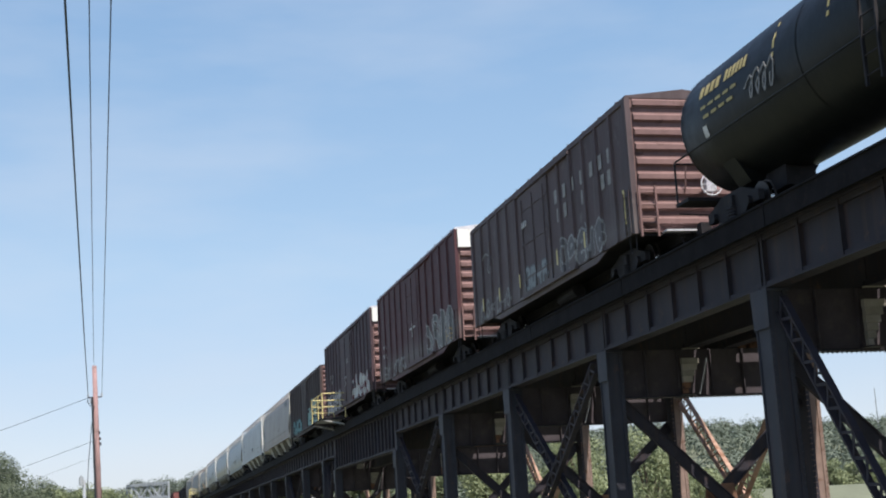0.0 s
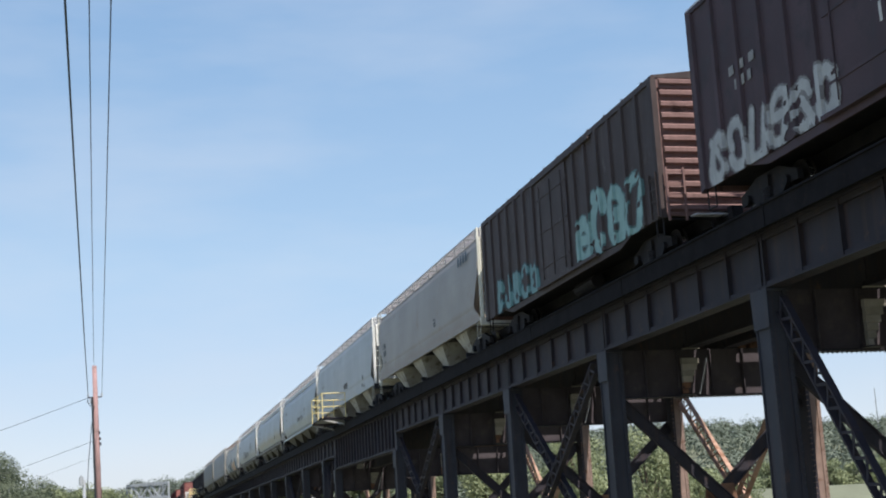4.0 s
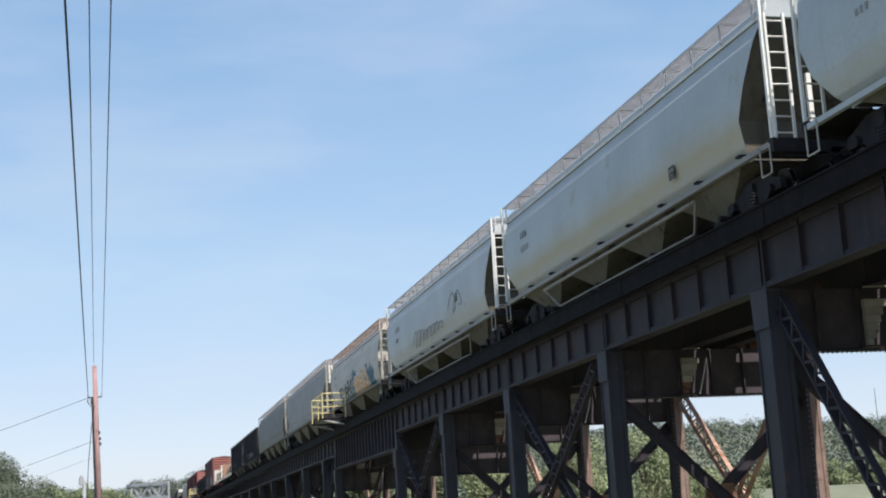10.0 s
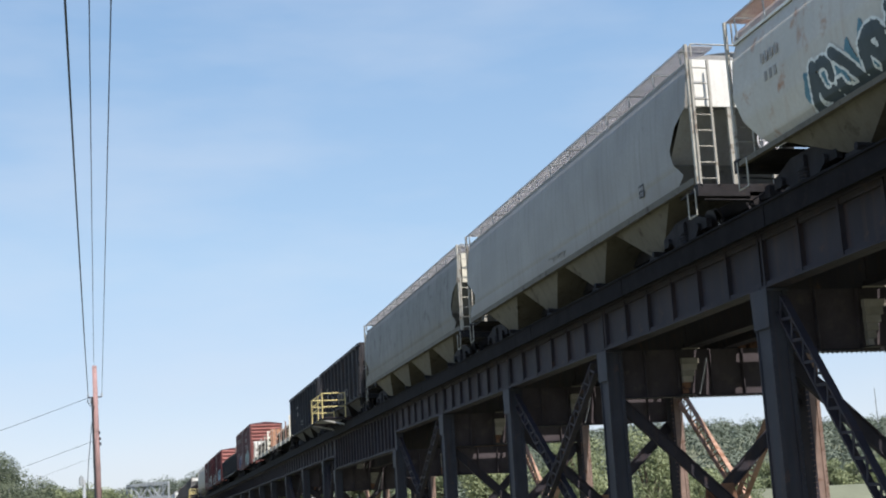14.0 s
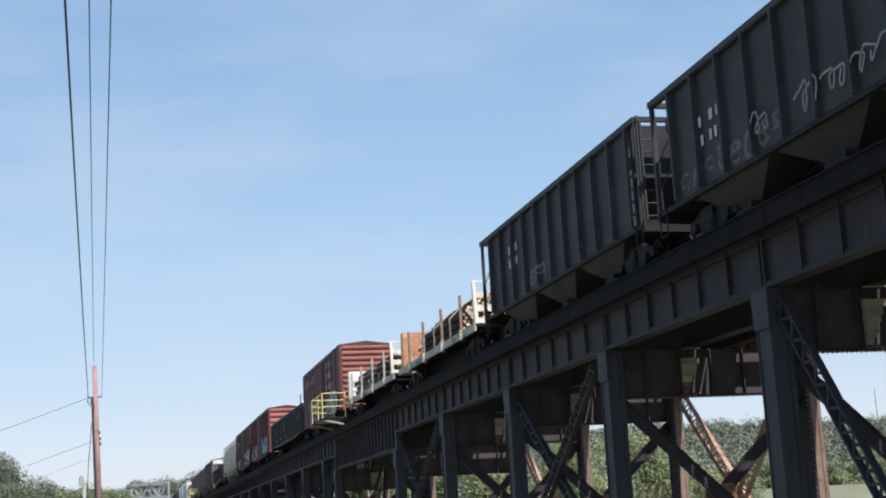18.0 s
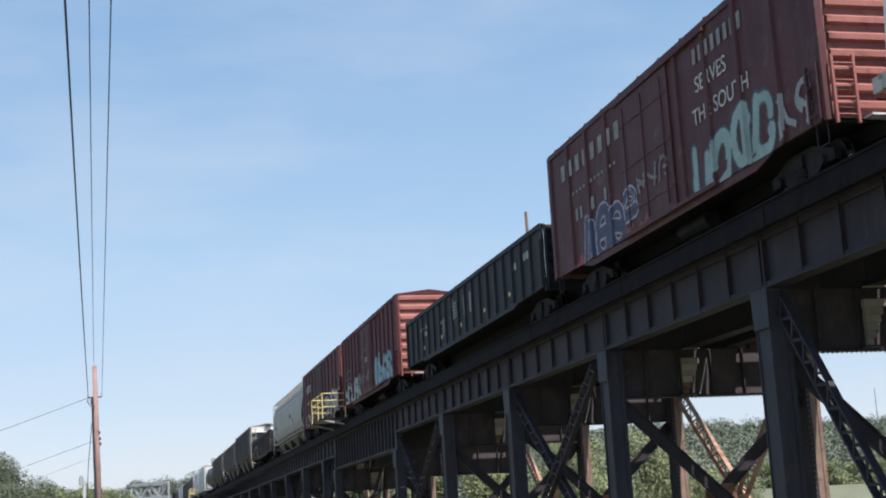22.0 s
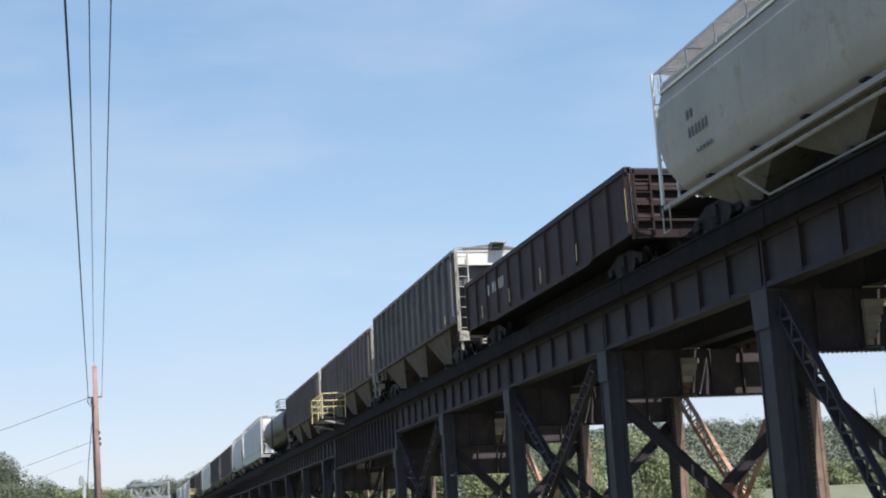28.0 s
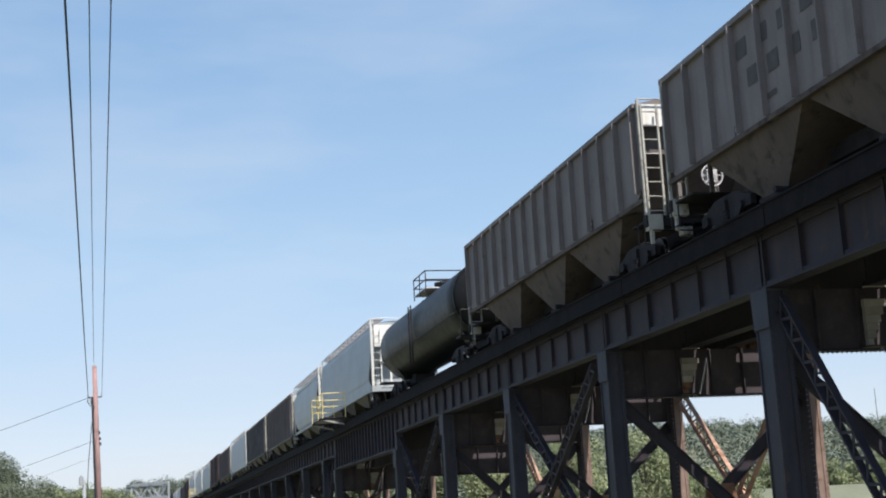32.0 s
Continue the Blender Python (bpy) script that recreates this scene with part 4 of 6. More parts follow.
def boxcar(name_label, length, eave, m, mend, nrib, door, white_top=False, doorm=None, nend=9, sill=0.92, width=3.05):
    car = thing("boxcar", name_label, "boxcar", "train cars")
    h, w = length / 2, width
    zf, zt = sill, eave
    d0, d1 = door
    part("side", Shape().box(-w / 2 - 0.03, -h, zf, -w / 2 + 0.03, h, zt), m, car)
    far = Shape().box(w / 2 - 0.03, -h, zf, w / 2 + 0.03, h, zt)
    for k in range(nrib + 1):
        y = -h + 0.12 + (length - 0.24) * k / nrib
        if not d0 - 0.1 < y < d1 + 0.1:
            far.prism([(w / 2, y - 0.075), (w / 2 + 0.06, y - 0.04), (w / 2 + 0.06, y + 0.04), (w / 2, y + 0.075)], "z", zf, zt - 0.08)
    part("side", far, m, car)
    part("floor", Shape().box(-w / 2 + 0.04, -h + 0.03, zf + 0.12, w / 2 - 0.04, h - 0.03, zf + 0.22), M_TRUCK, car)
    part("side_sill", Shape().prism([(-h + 2.2, zf - 0.02), (-h + 3.0, zf - 0.2), (h - 3.0, zf - 0.2), (h - 2.2, zf - 0.02)], "x", -w / 2 - 0.01, -w / 2 + 0.03), m, car)
    part("side_sill", Shape().prism([(-h + 2.2, zf - 0.02), (-h + 3.0, zf - 0.2), (h - 3.0, zf - 0.2), (h - 2.2, zf - 0.02)], "x", w / 2 - 0.03, w / 2 + 0.01), m, car)
    part("centre_sill", Shape().box(-0.3, -h - 0.1, 0.68, 0.3, h + 0.1, 1.0), M_TRUCK, car)
    # gabled roof with seams
    ov, pk = 0.06, 0.2
    roof = part("roof", Shape().prism([(-w / 2 - ov, zt), (-w / 2 - ov, zt + 0.06), (0, zt + pk + 0.06), (w / 2 + ov, zt + 0.06), (w / 2 + ov, zt)], "y", -h - 0.05, h + 0.05), M_GRATE if white_top else m, car)
    rs = Shape().prism([(-w / 2 - ov, zt + 0.06), (-w / 2 - ov, zt + 0.1), (0, zt + pk + 0.1), (w / 2 + ov, zt + 0.1), (w / 2 + ov, zt + 0.06), (0, zt + pk + 0.06)], "y", -0.03, 0.03).mesh("seam", m)
    for k in range(12):
        part("seam", rs, m, roof, at=(0, -h + length * (k + 0.5) / 12, 0))
    part("fascia", Shape().prism([(-w / 2, zt - 0.25), (w / 2, zt - 0.25), (w / 2, zt), (0, zt + pk), (-w / 2, zt)], "y", -h - 0.03, -h), M_WHITE if white_top else mend, car)
    if white_top:
        part("white_panel", Shape().box(-w / 2 + 0.03, -h - 0.125, zt - 0.72, w / 2 - 0.03, -h - 0.1, zt - 0.02), M_WHITE, car, "white painted upper end panel")
    for sg in (-1, 1):
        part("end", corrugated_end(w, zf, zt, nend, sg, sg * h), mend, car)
        for sx in (-1, 1):
            part("corner_post", Shape().box(sx * w / 2 - 0.09, sg * h - 0.05, zf - 0.05, sx * w / 2 + 0.05, sg * h + 0.05, zt), m, car)
        truck(car, sg * (h - 2.0))
        coupler(car, sg * h, sg)
        part("stirrup", Shape().path([(-w / 2, sg * (h - 0.1), zf), (-w / 2, sg * (h - 0.1), zf - 0.45), (-w / 2, sg * (h - 0.5), zf - 0.45), (-w / 2, sg * (h - 0.5), zf)], 0.018), M_TRUCK, car)
    # side ribs; the door bay has none
    rib = None
    for k in range(nrib + 1):
        y = -h + 0.12 + (length - 0.24) * k / nrib
        if d0 - 0.1 < y < d1 + 0.1:
            continue
        # each rib keeps its own place in the paint, so it has a mesh of its own
        part("rib", Shape().prism([(-w / 2, y - 0.11), (-w / 2 - 0.095, y - 0.07), (-w / 2 - 0.095, y + 0.07), (-w / 2, y + 0.11)], "z", zf, zt - 0.08), m, car)
    for sx in (-1, 1):
        dr = part("door", Shape().box(sx * (w / 2 + 0.035), d0, zf + 0.05, sx * (w / 2 + 0.085), d1, zt - 0.22), doorm or m, car, "sliding car door")
        for k in range(3):
            z = zf + 0.5 + k * (zt - zf) / 3.2
            part("door_rail", Shape().box(sx * (w / 2 + 0.085), d0 + 0.06, z, sx * (w / 2 + 0.105), d1 - 0.06, z + 0.06), doorm or m, dr)
        for y in (d0 + 0.35, (d0 + d1) / 2, d1 - 0.35):
            part("lock_rod", Shape().tube((sx * (w / 2 + 0.11), y, zf + 0.15), (sx * (w / 2 + 0.11), y, zt - 0.4), 0.016, 6), doorm or m, dr)
        part("door_track", Shape().box(sx * (w / 2 + 0.03), d0 - 2.2, zt - 0.2, sx * (w / 2 + 0.14), d1 + 0.3, zt - 0.12), m, car)
        part("door_track", Shape().box(sx * (w / 2 + 0.03), d0 - 2.2, zf - 0.06, sx * (w / 2 + 0.14), d1 + 0.3, zf + 0.03), m, car)
        part("top_chord", Shape().box(sx * (w / 2 + 0.03), -h, zt - 0.1, sx * (w / 2 + 0.075), h, zt), m, car)
    ladder(car, -w / 2 + 0.06, -w / 2 + 0.5, -h - 0.16, zf - 0.15, zf + 1.15, mend, 4)
    side_ladder(car, -w / 2 - 0.1, -h + 0.1, -h + 0.5, zf, zf + 1.1, m, 4)
    brake_wheel(car, 0.45, -h - 0.3, zf + 1.15, M_GRATE)
    part("crossover_step", Shape().box(-0.9, -h - 0.4, zf - 0.06, 0.9, -h - 0.1, zf - 0.02), M_GRATE, car)
    part("grab_iron", Shape().path([(-0.2, -h - 0.12, zf + 1.0), (-0.2, -h - 0.3, zf + 1.7), (0.7, -h - 0.3, zf + 1.72), (0.7, -h - 0.12, zf + 1.72)], 0.02), mend, car)
    part("brake_reservoir", Shape().tube((-0.8, -1.2, 0.62), (-0.8, 0.4, 0.62), 0.2, 12), M_TRUCK, car)
    posts = [-h + 0.12 + (length - 0.24) * k / nrib for k in range(nrib + 1)]
    posts = [y for y in posts if not d0 - 0.1 < y < d1 + 0.1]

    def surface(y, z):
        if d0 <= y <= d1:
            return -w / 2 - 0.087
        off = min((abs(y - p) for p in posts), default=9.0)
        return -w / 2 - max(0.03, 0.095 * min(1.0, max(0.0, (0.11 - off) / 0.04)))
    for k, art in enumerate(ART.get(m.name, ())):
        graffiti(car, art, surface, [p + o for p in posts for o in (-0.11, -0.097, -0.07, 0.07, 0.097, 0.11)] + [d0, d0 - 0.002, d1, d1 + 0.002], 0.006 + 0.005 * k)
    return car


def side_ring(kind, w, zb, zt):
    """Half cross-section of a covered hopper from the sill up to the roof edge (near side), as (x, z)."""
    if kind == "round":
        pts = [(-w / 2 + 0.34, zb), (-w / 2 + 0.14, zb + 0.28), (-w / 2 + 0.03, zb + 0.8), (-w / 2, zb + 1.4), (-w / 2 + 0.015, zt - 1.1), (-w / 2 + 0.07, zt - 0.5), (-w / 2 + 0.2, zt - 0.08)]
    elif kind == "flat":
        pts = [(-w / 2 + 0.02, zb), (-w / 2 + 0.02, zb + 0.42), (-w / 2 - 0.0, zb + 0.5), (-w / 2, zb + 1.4), (-w / 2 + 0.02, zt - 1.0), (-w / 2 + 0.08, zt - 0.35), (-w / 2 + 0.18, zt - 0.06)]
    else:
        pts = [(-w / 2 + 0.06, zb), (-w / 2 + 0.06, zt - 0.05)]
    return pts


# how far each end of the side stands back, from the top (1) down to the sill (0)
ENDS = {"round": ([(1, 0.0), (0.9, 0.15), (0.3, 1.2), (0, 1.25)], [(1, 0.0), (0.5, 0.05), (0.28, 0.35), (0, 1.1)]),
        "flat": ([(1, 0.0), (0.55, 0.0), (0.35, 0.4), (0.2, 0.72), (0.12, 0.72), (0.06, 0.3), (0, 0.05)], [(1, 0.0), (0.45, 0.0), (0.35, 0.5), (0.25, 0.9), (0.17, 0.85), (0.12, 0.15), (0, 0.05)]),
        "rib": ([(1, 0.0), (0.12, 0.05), (0, 0.4)], [(1, 0.0), (0.1, 0.0), (0, 0.3)]),
        "coal": ([(1, 0.3), (0, 0.35)], [(1, 0.9), (0, 0.9)])}


DULL_FRONT = [(1, 0.0), (0.6, 0.1), (0.5, 0.75), (0.33, 1.15), (0.2, 1.0), (0.07, 0.5), (0, 0.85)]


def inset_at(line, k):
    for (ka, a), (kb, b) in zip(line, line[1:]):
        if kb <= k <= ka:
            return b + (a - b) * (k - kb) / (ka - kb)
    return line[-1][1] if k < line[-1][0] else line[0][1]


def hopper(label, length, top, m, kind="flat", bays=4, chute=None, endm=None, roofm=None, knee=0.55, cut=1.75, sill=1.02, width=3.1, nrib=0, rail=True, open_top=False, frac=0.49, pipes=False, boardm=None, beamm=None, sillm=None, front=None, rear=None, category="hopper car"):
    car = thing("coal_hopper" if open_top else "covered_hopper", label, category, "train cars")
    h, w, zb, zt = length / 2, width, sill, top - (0.3 if kind == "round" else 0.0)
    ze = min(zb, 1.1)  # the end platforms stay low where the side ends high
    lift = 0.46 if kind == "round" else 0.28  # running boards over the roof edge
    tall = zt + (lift if rail and not open_top else 0.05)
    endm, roofm, chute = endm or m, roofm or m, chute or M_CHUTE
    # round cars: shade on the front slope sheet is put in as dark chute tan
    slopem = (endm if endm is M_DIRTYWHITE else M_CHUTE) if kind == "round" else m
    barm = M_DIRTYWHITE if kind == "rib" and not open_top or sillm is M_CHUTE else (M_WHITE if endm is M_GREY else endm)
    zk = zb + (zt - zb) * knee
    usual = ENDS["coal" if open_top else kind]
    ends = (front or usual[0], rear or usual[1])
    for sx in (-1, 1):
        ring = [(x if sx < 0 else -x, z) for x, z in side_ring(kind, w, zb, zt)]
        # end line: upright above the knee, slanting in below it
        rows = []
        fine = []
        for (xa, za), (xb, zb2) in zip(ring, ring[1:]):
            for t in (0.0, 0.12, 0.25, 0.38, 0.5, 0.62, 0.75, 0.88):
                fine.append((xa + (xb - xa) * t, za + (zb2 - za) * t))
        fine.append(ring[-1])
        for x, z in fine:
            ea, eb = h - 0.12 - inset_at(ends[0], (z - zb) / (zt - zb)), h - 0.12 - inset_at(ends[1], (z - zb) / (zt - zb))
            rows.append([(x, -ea, z), (x, -ea * 0.5, z), (x, 0, z), (x, eb * 0.5, z), (x, eb, z)])
        part("side", Shape().loft(rows, closed=False), m, car, smooth=True)
        part("side_sill", Shape().box(sx * (w / 2 - 0.12), -h + 0.1, zb - (0.14 if kind == "flat" else 0.09), sx * (w / 2 - 0.012), h - 0.1, zb + 0.02), sillm or (M_TRUCK if open_top else chute if kind == "rib" else M_DULLGREY if pipes else m), car)
    xe = abs(side_ring(kind, w, zb, zt)[-1][0])
    if not open_top:
        if kind == "round":
            half = [(1.02, -0.1), (1.02, -0.04), (1.0, 0.12), (0.95, 0.22), (0.82, 0.31), (0.5, 0.37), (0.22, 0.39)]
            for sx in (-1, 1):
                part("roof_seam", Shape().box(sx * (xe + 0.005), -h + 0.14, zt - 0.1, sx * (xe + 0.055), h - 0.14, zt - 0.035), M_WHITE, car, "pale seam along the roof edge")
        else:
            half = [(1.02, -0.1), (1.02, -0.04), (0.66, 0.1), (0.3, 0.17), (0.1, 0.19)]
        prof = [(-xe * k, zt + z) for k, z in half] + [(xe * k, zt + z) for k, z in reversed(half)]
        part("roof", Shape().prism(prof, "y", -h + 0.1, h - 0.1), roofm, car)
        part("hatch_coaming", Shape().box(-0.28, -h + 0.9, zt + lift - 0.12, 0.28, h - 0.9, zt + lift), roofm, car)
        if rail:
            for sx in (-1, 1):
                xw, zr = sx * (xe - 0.22), zt + lift
                gr = Shape()
                for k in range(15):
                    x = xw - 0.33 + 0.66 * k / 14
                    gr.box(x - 0.009, -h + 0.05, zr - 0.03, x + 0.009, h - 0.05, zr)
                k = -h + 0.05
                while k < h - 0.05:
                    gr.box(xw - 0.33, k, zr - 0.026, xw + 0.33, k + 0.014, zr - 0.004)
                    k += 0.1 if sx < 0 else 0.6
                wk = part("running_board", gr, (boardm or M_GRATE), car, "galvanised roof running board grating")
                for side in (-1, 1) if sx < 0 else (1,):
                    part("edge_strip", Shape().box(xw + side * 0.34 - 0.012, -h + 0.05, zr - 0.045, xw + side * 0.34 + 0.012, h - 0.05, zr + 0.005), (boardm or M_GRATE), wk)
                sup = Shape().beam((xw + sx * 0.33, 0, zr - 0.03), (xw + sx * 0.31, 0, zt - 0.06), 0.03, 0.03).beam((xw + sx * 0.33, 0, zr - 0.035), (xw - sx * 0.3, 0, zr - 0.035), 0.03, 0.03).mesh("support", M_TRUSS)
                for k in range(13 if sx < 0 else 3):
                    part("support", sup, M_TRUSS, wk, at=(0, -h + 0.4 + (length - 0.8) * k / (12 if sx < 0 else 2), 0))
    else:
        for sx in (-1, 1):
            part("top_chord", Shape().box(sx * (w / 2 - 0.02), -h, zt - 0.12, sx * (w / 2 + 0.07), h, zt + 0.02), m, car)
        for sg in (-1, 1):
            part("end_chord", Shape().box(-w / 2, sg * h - 0.06, zt - 0.1, w / 2, sg * h + 0.06, zt + 0.02), m, car)
            for sx in (-1, 1):
                part("corner_post", Shape().beam((sx * (w / 2 - 0.02), sg * (h - 0.06), zb), (sx * (w / 2 - 0.02), sg * (h - 0.06), zt), 0.1, 0.1), m, car)
        part("load", Shape().box(-w / 2 + 0.1, -h + 0.6, zt - 0.9, w / 2 - 0.1, h - 0.6, zt - 0.6), M_COAL, car)
    for sg in (-1, 1):
        ye = sg * (h - 0.13)
        line = ends[0] if sg < 0 else ends[1]
        sheet = [(sg * (h - 0.16 - back), zb + (zt - zb) * k) for k, back in line]
        if line[-1][1] < 1.0:
            # behind a full side the floor still slopes down to the chutes
            sheet = [(sg * (h - 0.16 - max(line[0][1], 0.1)), zt - 0.05), (sg * (h - 0.3 - max(line[0][1], 0.1)), zk), (sg * (h - 0.2 - cut - 0.5), zb)]
        prof = side_ring(kind, w, zb, zt)
        rows = []
        for (ya, za), (yb, zc) in zip(sheet, sheet[1:]):
            for t in (0.0, 0.25, 0.5, 0.75):
                rows.append((ya + (yb - ya) * t, za + (zc - za) * t))
        rows.append(sheet[-1])
        rings = []
        for y, z in rows:
            xs = abs(prof[0][0])
            for (xa, z0), (xb, z1) in zip(prof, prof[1:]):
                if z0 <= z <= z1:
                    xs = abs(xa + (xb - xa) * (z - z0) / (z1 - z0))
                elif z > z1:
                    xs = abs(xb)
            rings.append([(-xs + 0.012, y, z), (xs - 0.012, y, z)])
        if kind == "flat":
            deep = max(1.0, 0.2 + max(back for _, back in line))
            wide, high = (0.42, 0.36) if deep == 1.0 or sg > 0 else (0.04, 0.62)
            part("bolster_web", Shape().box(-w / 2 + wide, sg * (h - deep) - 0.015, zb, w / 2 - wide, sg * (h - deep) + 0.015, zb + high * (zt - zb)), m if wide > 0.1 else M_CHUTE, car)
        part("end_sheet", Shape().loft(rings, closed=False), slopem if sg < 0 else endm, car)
        if (kind == "flat" or kind == "rib" and not open_top) and sg < 0:
            part("upper_end_panel", Shape().box(-xe + 0.05, sg * (h - 0.11) - 0.012, zt - (1.15 if kind == "flat" else 0.6), xe - 0.05, sg * (h - 0.11) + 0.012, zt - 0.03), endm if kind == "flat" else M_WHITE, car, "pale upper end panel")
        fr = part("end_post", Shape().box(-w / 2 + 0.02, sg * h - 0.04, ze - 0.1, -w / 2 + 0.08, sg * h + 0.04, tall), barm, car)
        part("end_post", Shape().box(w / 2 - 0.1, sg * h - 0.05, ze - 0.1, w / 2 - 0.02, sg * h + 0.05, zt), barm, car)
        part("end_beam", Shape().box(-w / 2, sg * h - 0.1, ze - 0.2, w / 2, sg * h + 0.1, ze + 0.08), beamm or (m if kind == "flat" else M_TRUCK), fr)
        part("platform", Shape().box(-w / 2 + 0.1, min(sg * h, sg * (h - 1.1)), ze - 0.02, w / 2 - 0.1, max(sg * h, sg * (h - 1.1)), ze + 0.02), beamm or (m if kind == "flat" else M_TRUCK), fr)
        if kind == "rib" and not open_top:
            part("corner_casting", Shape().box(-w / 2 + 0.05, sg * h - 0.13, ze - 0.28, -w / 2 + 0.42, sg * h + 0.13, ze + 0.1).box(-w / 2 + 0.12, sg * h - 0.05, ze - 0.62, -w / 2 + 0.2, sg * h + 0.05, ze - 0.28).box(-0.62, sg * h - 0.1, ze - 0.4, -0.35, sg * h + 0.14, ze - 0.12), M_DIRTYWHITE, fr, "pale step casting")
        for x in (-0.5, 0.5):
            part("slope_post", Shape().beam((x, sg * (h - 0.15), ze), (x, sg * (h - 0.15), zk + 0.1), 0.1, 0.08), m if kind == "rib" else barm, fr)
        if sg < 0 or not open_top:
            ladder(car, -w / 2 + 0.1, -w / 2 + 0.52, sg * (h + 0.07), ze + 0.02, zt - 0.1, barm, 8)
        else:
            for z in (zb + 0.5, zb + 1.2):
                part("grab_iron", Shape().tube((-w / 2 + 0.05, h - 0.05, z), (-w / 2 + 0.05, h - 0.9, z + 0.45), 0.018, 6), m, car)
        if kind == "rib" and not open_top and sg < 0:
            part("end_running_board", Shape().box(-0.1, -h - 0.3, zt + 0.2, 0.5, -h + 0.3, zt + 0.23), M_DIRTYWHITE, car)
            for x in (-0.05, 0.45):
                part("board_bracket", Shape().beam((x, -h + 0.12, zt - 0.05), (x, -h - 0.2, zt + 0.24), 0.05, 0.05), M_DIRTYWHITE, car)
        truck(car, sg * (h - 1.9))
        coupler(car, sg * h, sg)
        part("stirrup", Shape().path([(-w / 2, sg * (h - 0.06), ze), (-w / 2, sg * (h - 0.06), ze - 0.6), (-w / 2, sg * (h - 0.48), ze - 0.6), (-w / 2, sg * (h - 0.48), ze)], 0.018), M_TRUCK if open_top or kind == "rib" else M_DIRTYWHITE, car)
        if not open_top:
            part("roof_grab", Shape().path([(-xe, sg * h, zt), (-xe, sg * h, tall + 0.02), (xe, sg * h, tall + 0.02), (xe, sg * h, zt)], 0.018), barm, car)
    brake_wheel(car, 0.3, -h - 0.1, ze + 1.1, M_GRATE)
    # discharge chutes
    lb = length - 2 * cut - 0.9
    pitch = lb / bays
    for k in range(bays):
        y = -lb / 2 + pitch * (k + 0.5)
        a, b, z1 = pitch * frac, 0.5 if kind == "rib" else 0.32, 0.34
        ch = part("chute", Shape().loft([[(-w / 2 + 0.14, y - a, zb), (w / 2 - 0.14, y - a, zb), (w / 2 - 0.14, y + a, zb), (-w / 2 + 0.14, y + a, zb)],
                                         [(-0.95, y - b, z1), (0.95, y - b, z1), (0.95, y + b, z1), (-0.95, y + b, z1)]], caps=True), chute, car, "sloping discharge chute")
        part("gate", Shape().box(-1.05, y - b - 0.08, z1 - 0.1, 1.05, y + b + 0.08, z1).tube((-1.25, y - b, z1 - 0.04), (-1.05, y - b, z1 - 0.04), 0.07, 8), M_TRUCK, ch)
    part("centre_sill", Shape().box(-0.3, -h - 0.1, 0.68, 0.3, h + 0.1, 1.0), M_TRUCK, car)
    if pipes:
        hp = 5.65
        part("outlet_pipe", Shape().path([(-w / 2 + 0.08, -hp, zb - 0.27), (-w / 2 + 0.08, hp, zb - 0.27)], 0.045, 8), M_OUTLET, car, "pale outlet pipe under the side")
        part("lower_pipe", Shape().path([(-1.3, -hp + 0.5, 0.22), (-1.3, hp - 0.9, 0.22), (-w / 2 + 0.1, hp, zb - 0.27)], 0.032, 8), M_OUTLET, car, "pale lower outlet pipe")
        part("lower_pipe_end", Shape().path([(-1.3, -hp + 0.5, 0.22), (-w / 2 + 0.1, -hp, zb - 0.27)], 0.032, 8), M_OUTLET, car)
        lug = Shape().box(-w / 2 + 0.06, -0.1, zb + 0.1, -w / 2 + 0.25, 0.1, zb + 0.15).mesh("jacking_lug", M_TRUCK)
        for k in range(8):
            part("jacking_lug", lug, M_TRUCK, car, at=(0, -8.0 + 2.16 * k, 0))
    if nrib:
        rw = 0.06 if open_top else 0.03
        far = Shape()
        for k in range(nrib):
            ya, yb = -h + 0.3 + ends[0][0][1], h - 0.3 - ends[1][0][1]
            y = ya + (yb - ya) * k / (nrib - 1)
            for sx in (-1, 1):
                s = far if sx > 0 else Shape()
                s.prism([(sx * (w / 2 - 0.06), y - rw), (sx * (w / 2 + 0.09), y - rw * 0.75), (sx * (w / 2 + 0.09), y + rw * 0.75), (sx * (w / 2 - 0.06), y + rw)], "z", zb + (0.16 if k in (0, nrib - 1) and not open_top else 0.03), zt - 0.1)
                if sx < 0:
                    part("rib", s, m, car)
        tagged(part("far_ribs", far, m, car), kind="stuff")
        posts = [-h + 0.3 + ends[0][0][1] + (length - 0.6 - ends[0][0][1] - ends[1][0][1]) * k / (nrib - 1) for k in range(nrib)]
        for sx in (-1, 1):
            part("roof_edge", Shape().box(sx * (w / 2 - 0.08), -h + 0.1, zt - 0.14, sx * (w / 2 + 0.05), h - 0.1, zt - 0.02), m, car)
    else:
        posts, rw = [], 0.0
    prof = side_ring(kind, w, zb, zt)

    def surface(y, z):
        x = float(np.interp(z, [q[1] for q in prof], [q[0] for q in prof]))
        off = min((abs(y - p) for p in posts), default=9.0)
        return x - 0.15 * min(1.0, max(0.0, (rw - off) / max(rw * 0.25, 1e-6)))
    for k, art in enumerate(ART.get(m.name, ())):
        graffiti(car, art, surface, [p + o for p in posts for o in (-rw, -rw * 0.75, rw * 0.75, rw)], 0.006 + 0.005 * k)
    return car


